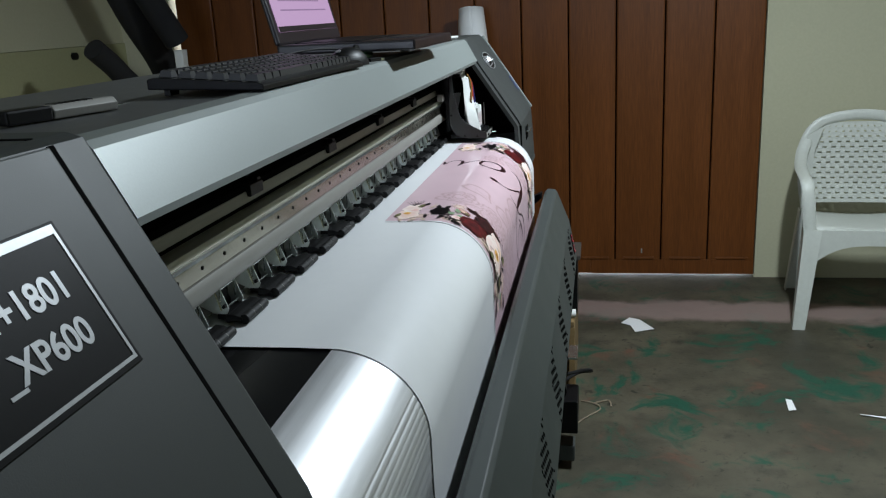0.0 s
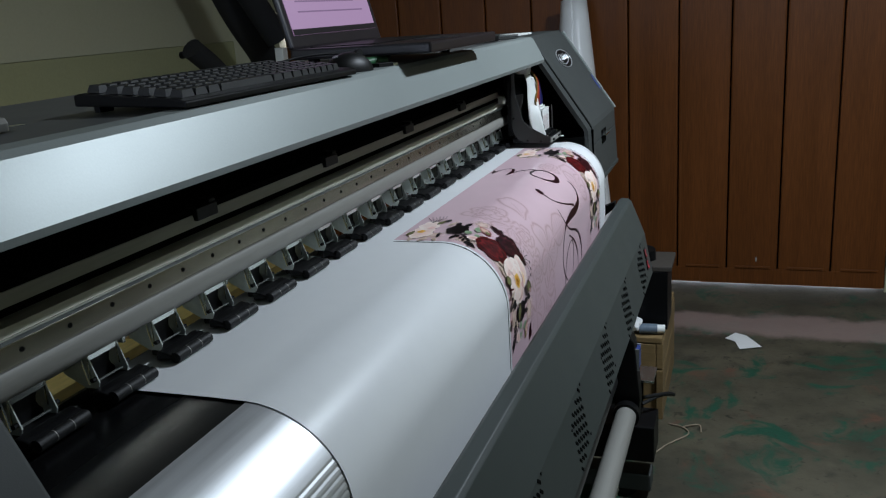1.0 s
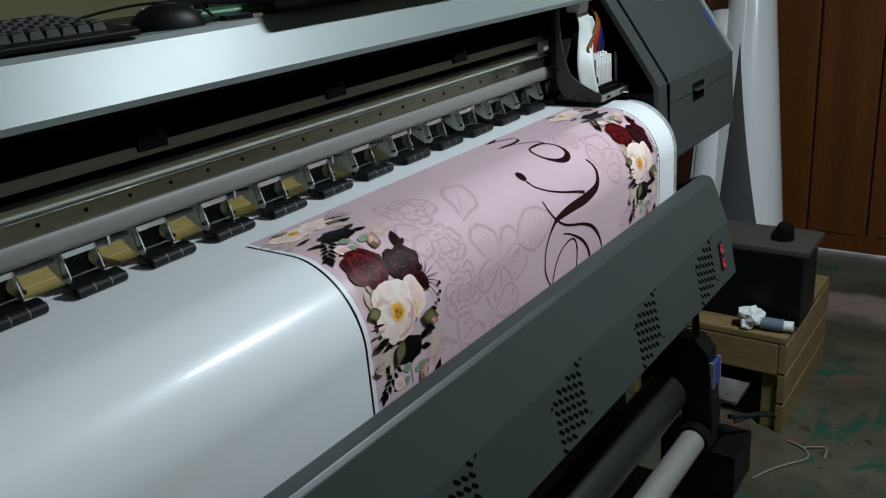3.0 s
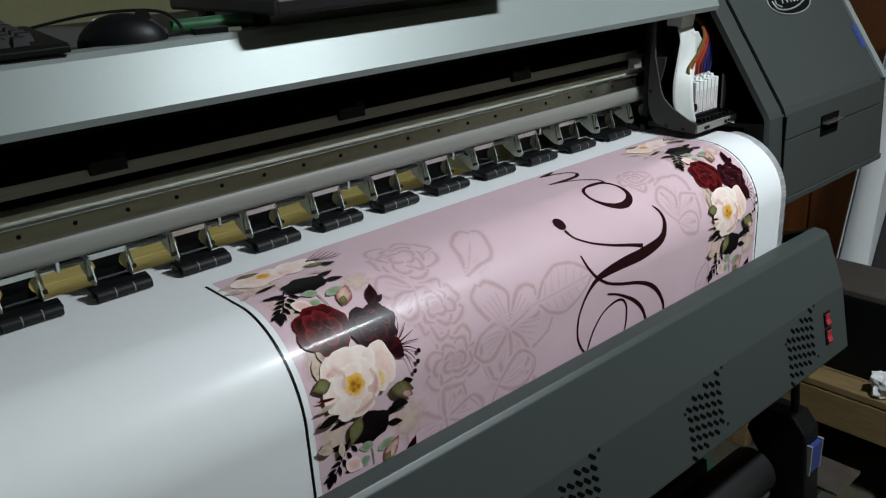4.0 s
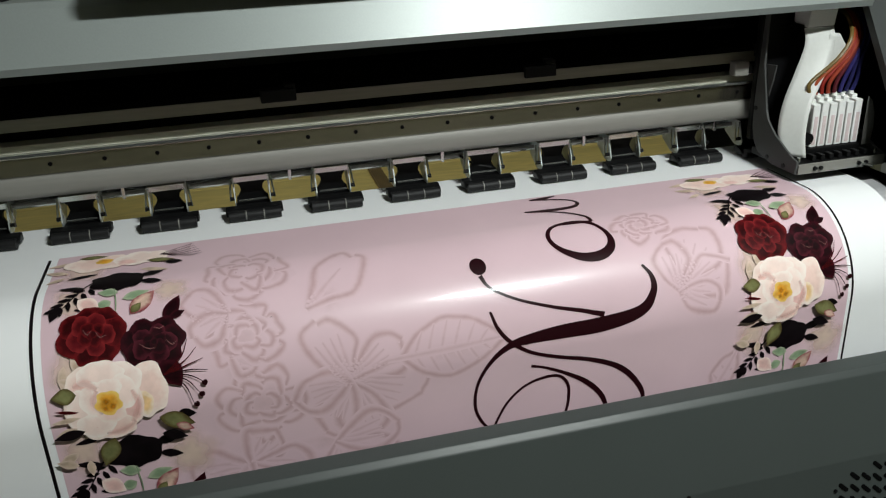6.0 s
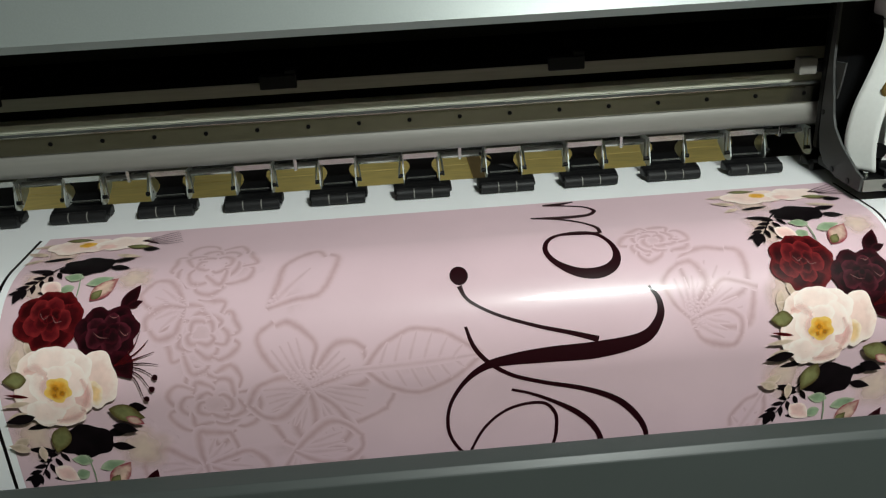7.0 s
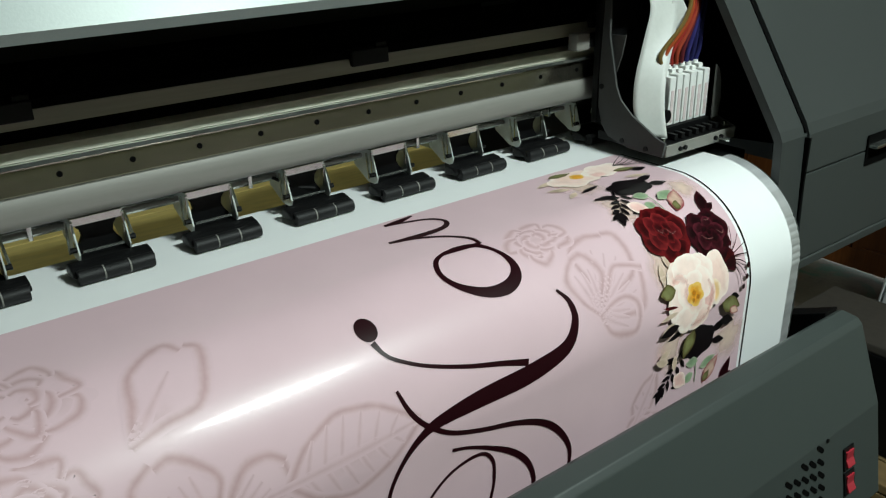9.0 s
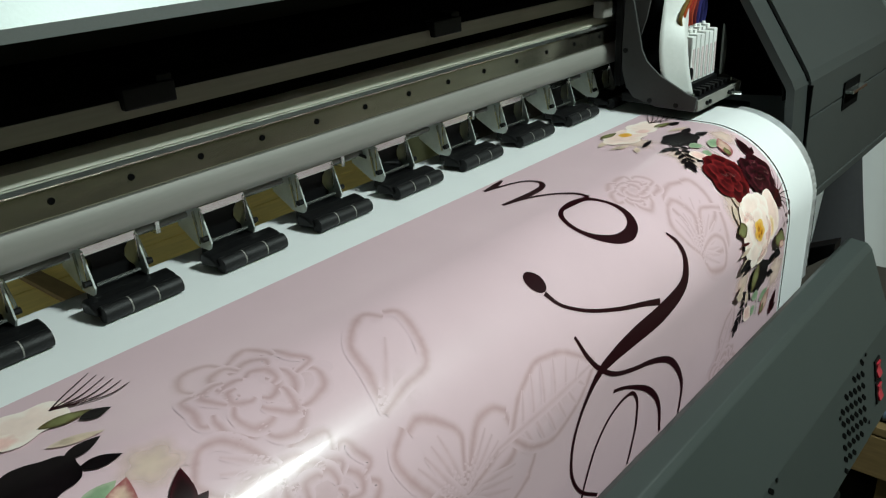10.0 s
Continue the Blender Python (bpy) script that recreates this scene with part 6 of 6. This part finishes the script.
    for i, p in enumerate(pts):
        d = (pts[min(i + 1, len(pts) - 1)] - pts[max(i - 1, 0)]).normalized()
        out = Vector((0, 1, 0)) - d * d.y
        out.normalize()
        w = d.cross(out)
        rings.append([bm.verts.new(p + w * (0.024 * math.cos(a)) + out * (0.010 * math.sin(a))) for a in [2 * math.pi * k / 10 for k in range(10)]])
    for a, b in zip(rings, rings[1:]):
        for k in range(10):
            bm.faces.new((a[k], a[(k + 1) % 10], b[(k + 1) % 10], b[k]))
    bm.faces.new(rings[0]), bm.faces.new(rings[-1])
    part("back_rim", bm, CHAIR_PLASTIC, ob, "", True)
    # pierced panel: a lattice of narrow bars leaves rows of short slots
    cols, rows_n = 15, 15
    bm = bmesh.new()

    def back_at(u, v):
        z = 0.47 + v * 0.355
        return Vector((u * (0.195 + 0.02 * math.sin(math.pi * v)) * (1 - 0.30 * max(0, v - 0.75) / 0.25), 0.222 + 0.065 * v + 0.012 * (1 - u * u), z))

    def bar(u0, v0, u1, v1, half):
        a, b = back_at(u0, v0), back_at(u1, v1)
        d = (b - a).normalized()
        w = d.cross(Vector((0, 1, 0))).normalized() * half
        q = [a - w, a + w, b + w, b - w]
        f = [bm.verts.new(p) for p in q]
        g = [bm.verts.new(p + Vector((0, 0.004, 0))) for p in q]
        bm.faces.new(f), bm.faces.new(g[::-1])
        for i in range(4):
            bm.faces.new((f[i], f[(i + 1) % 4], g[(i + 1) % 4], g[i]))

    for r in range(rows_n + 1):
        for c in range(8):
            bar(-1 + c / 4, r / rows_n, -1 + (c + 1) / 4, r / rows_n, 0.0085)
    for r in range(rows_n):
        for c in range(11):
            u = -1 + (c + (0.5 if r % 2 else 0.0)) / 5.25
            if u <= 1:
                bar(u, r / rows_n, u, (r + 1) / rows_n, 0.0095)
    part("back_panel", bm, CHAIR_PLASTIC, ob, "pierced plastic back panel")
    bm = bmesh.new()
    for s in (-1, 1):
        prism([(s * 0.19, 0.43), (s * 0.245, 0.43), (s * 0.25, 0.62), (s * 0.235, 0.78), (s * 0.165, 0.82), (s * 0.20, 0.70), (s * 0.205, 0.55)], 0.236, 0.242, 0, bm)
    part("back_side", bm, CHAIR_PLASTIC, ob)
    return ob


plastic_chair(1.125, 3.95, -4)
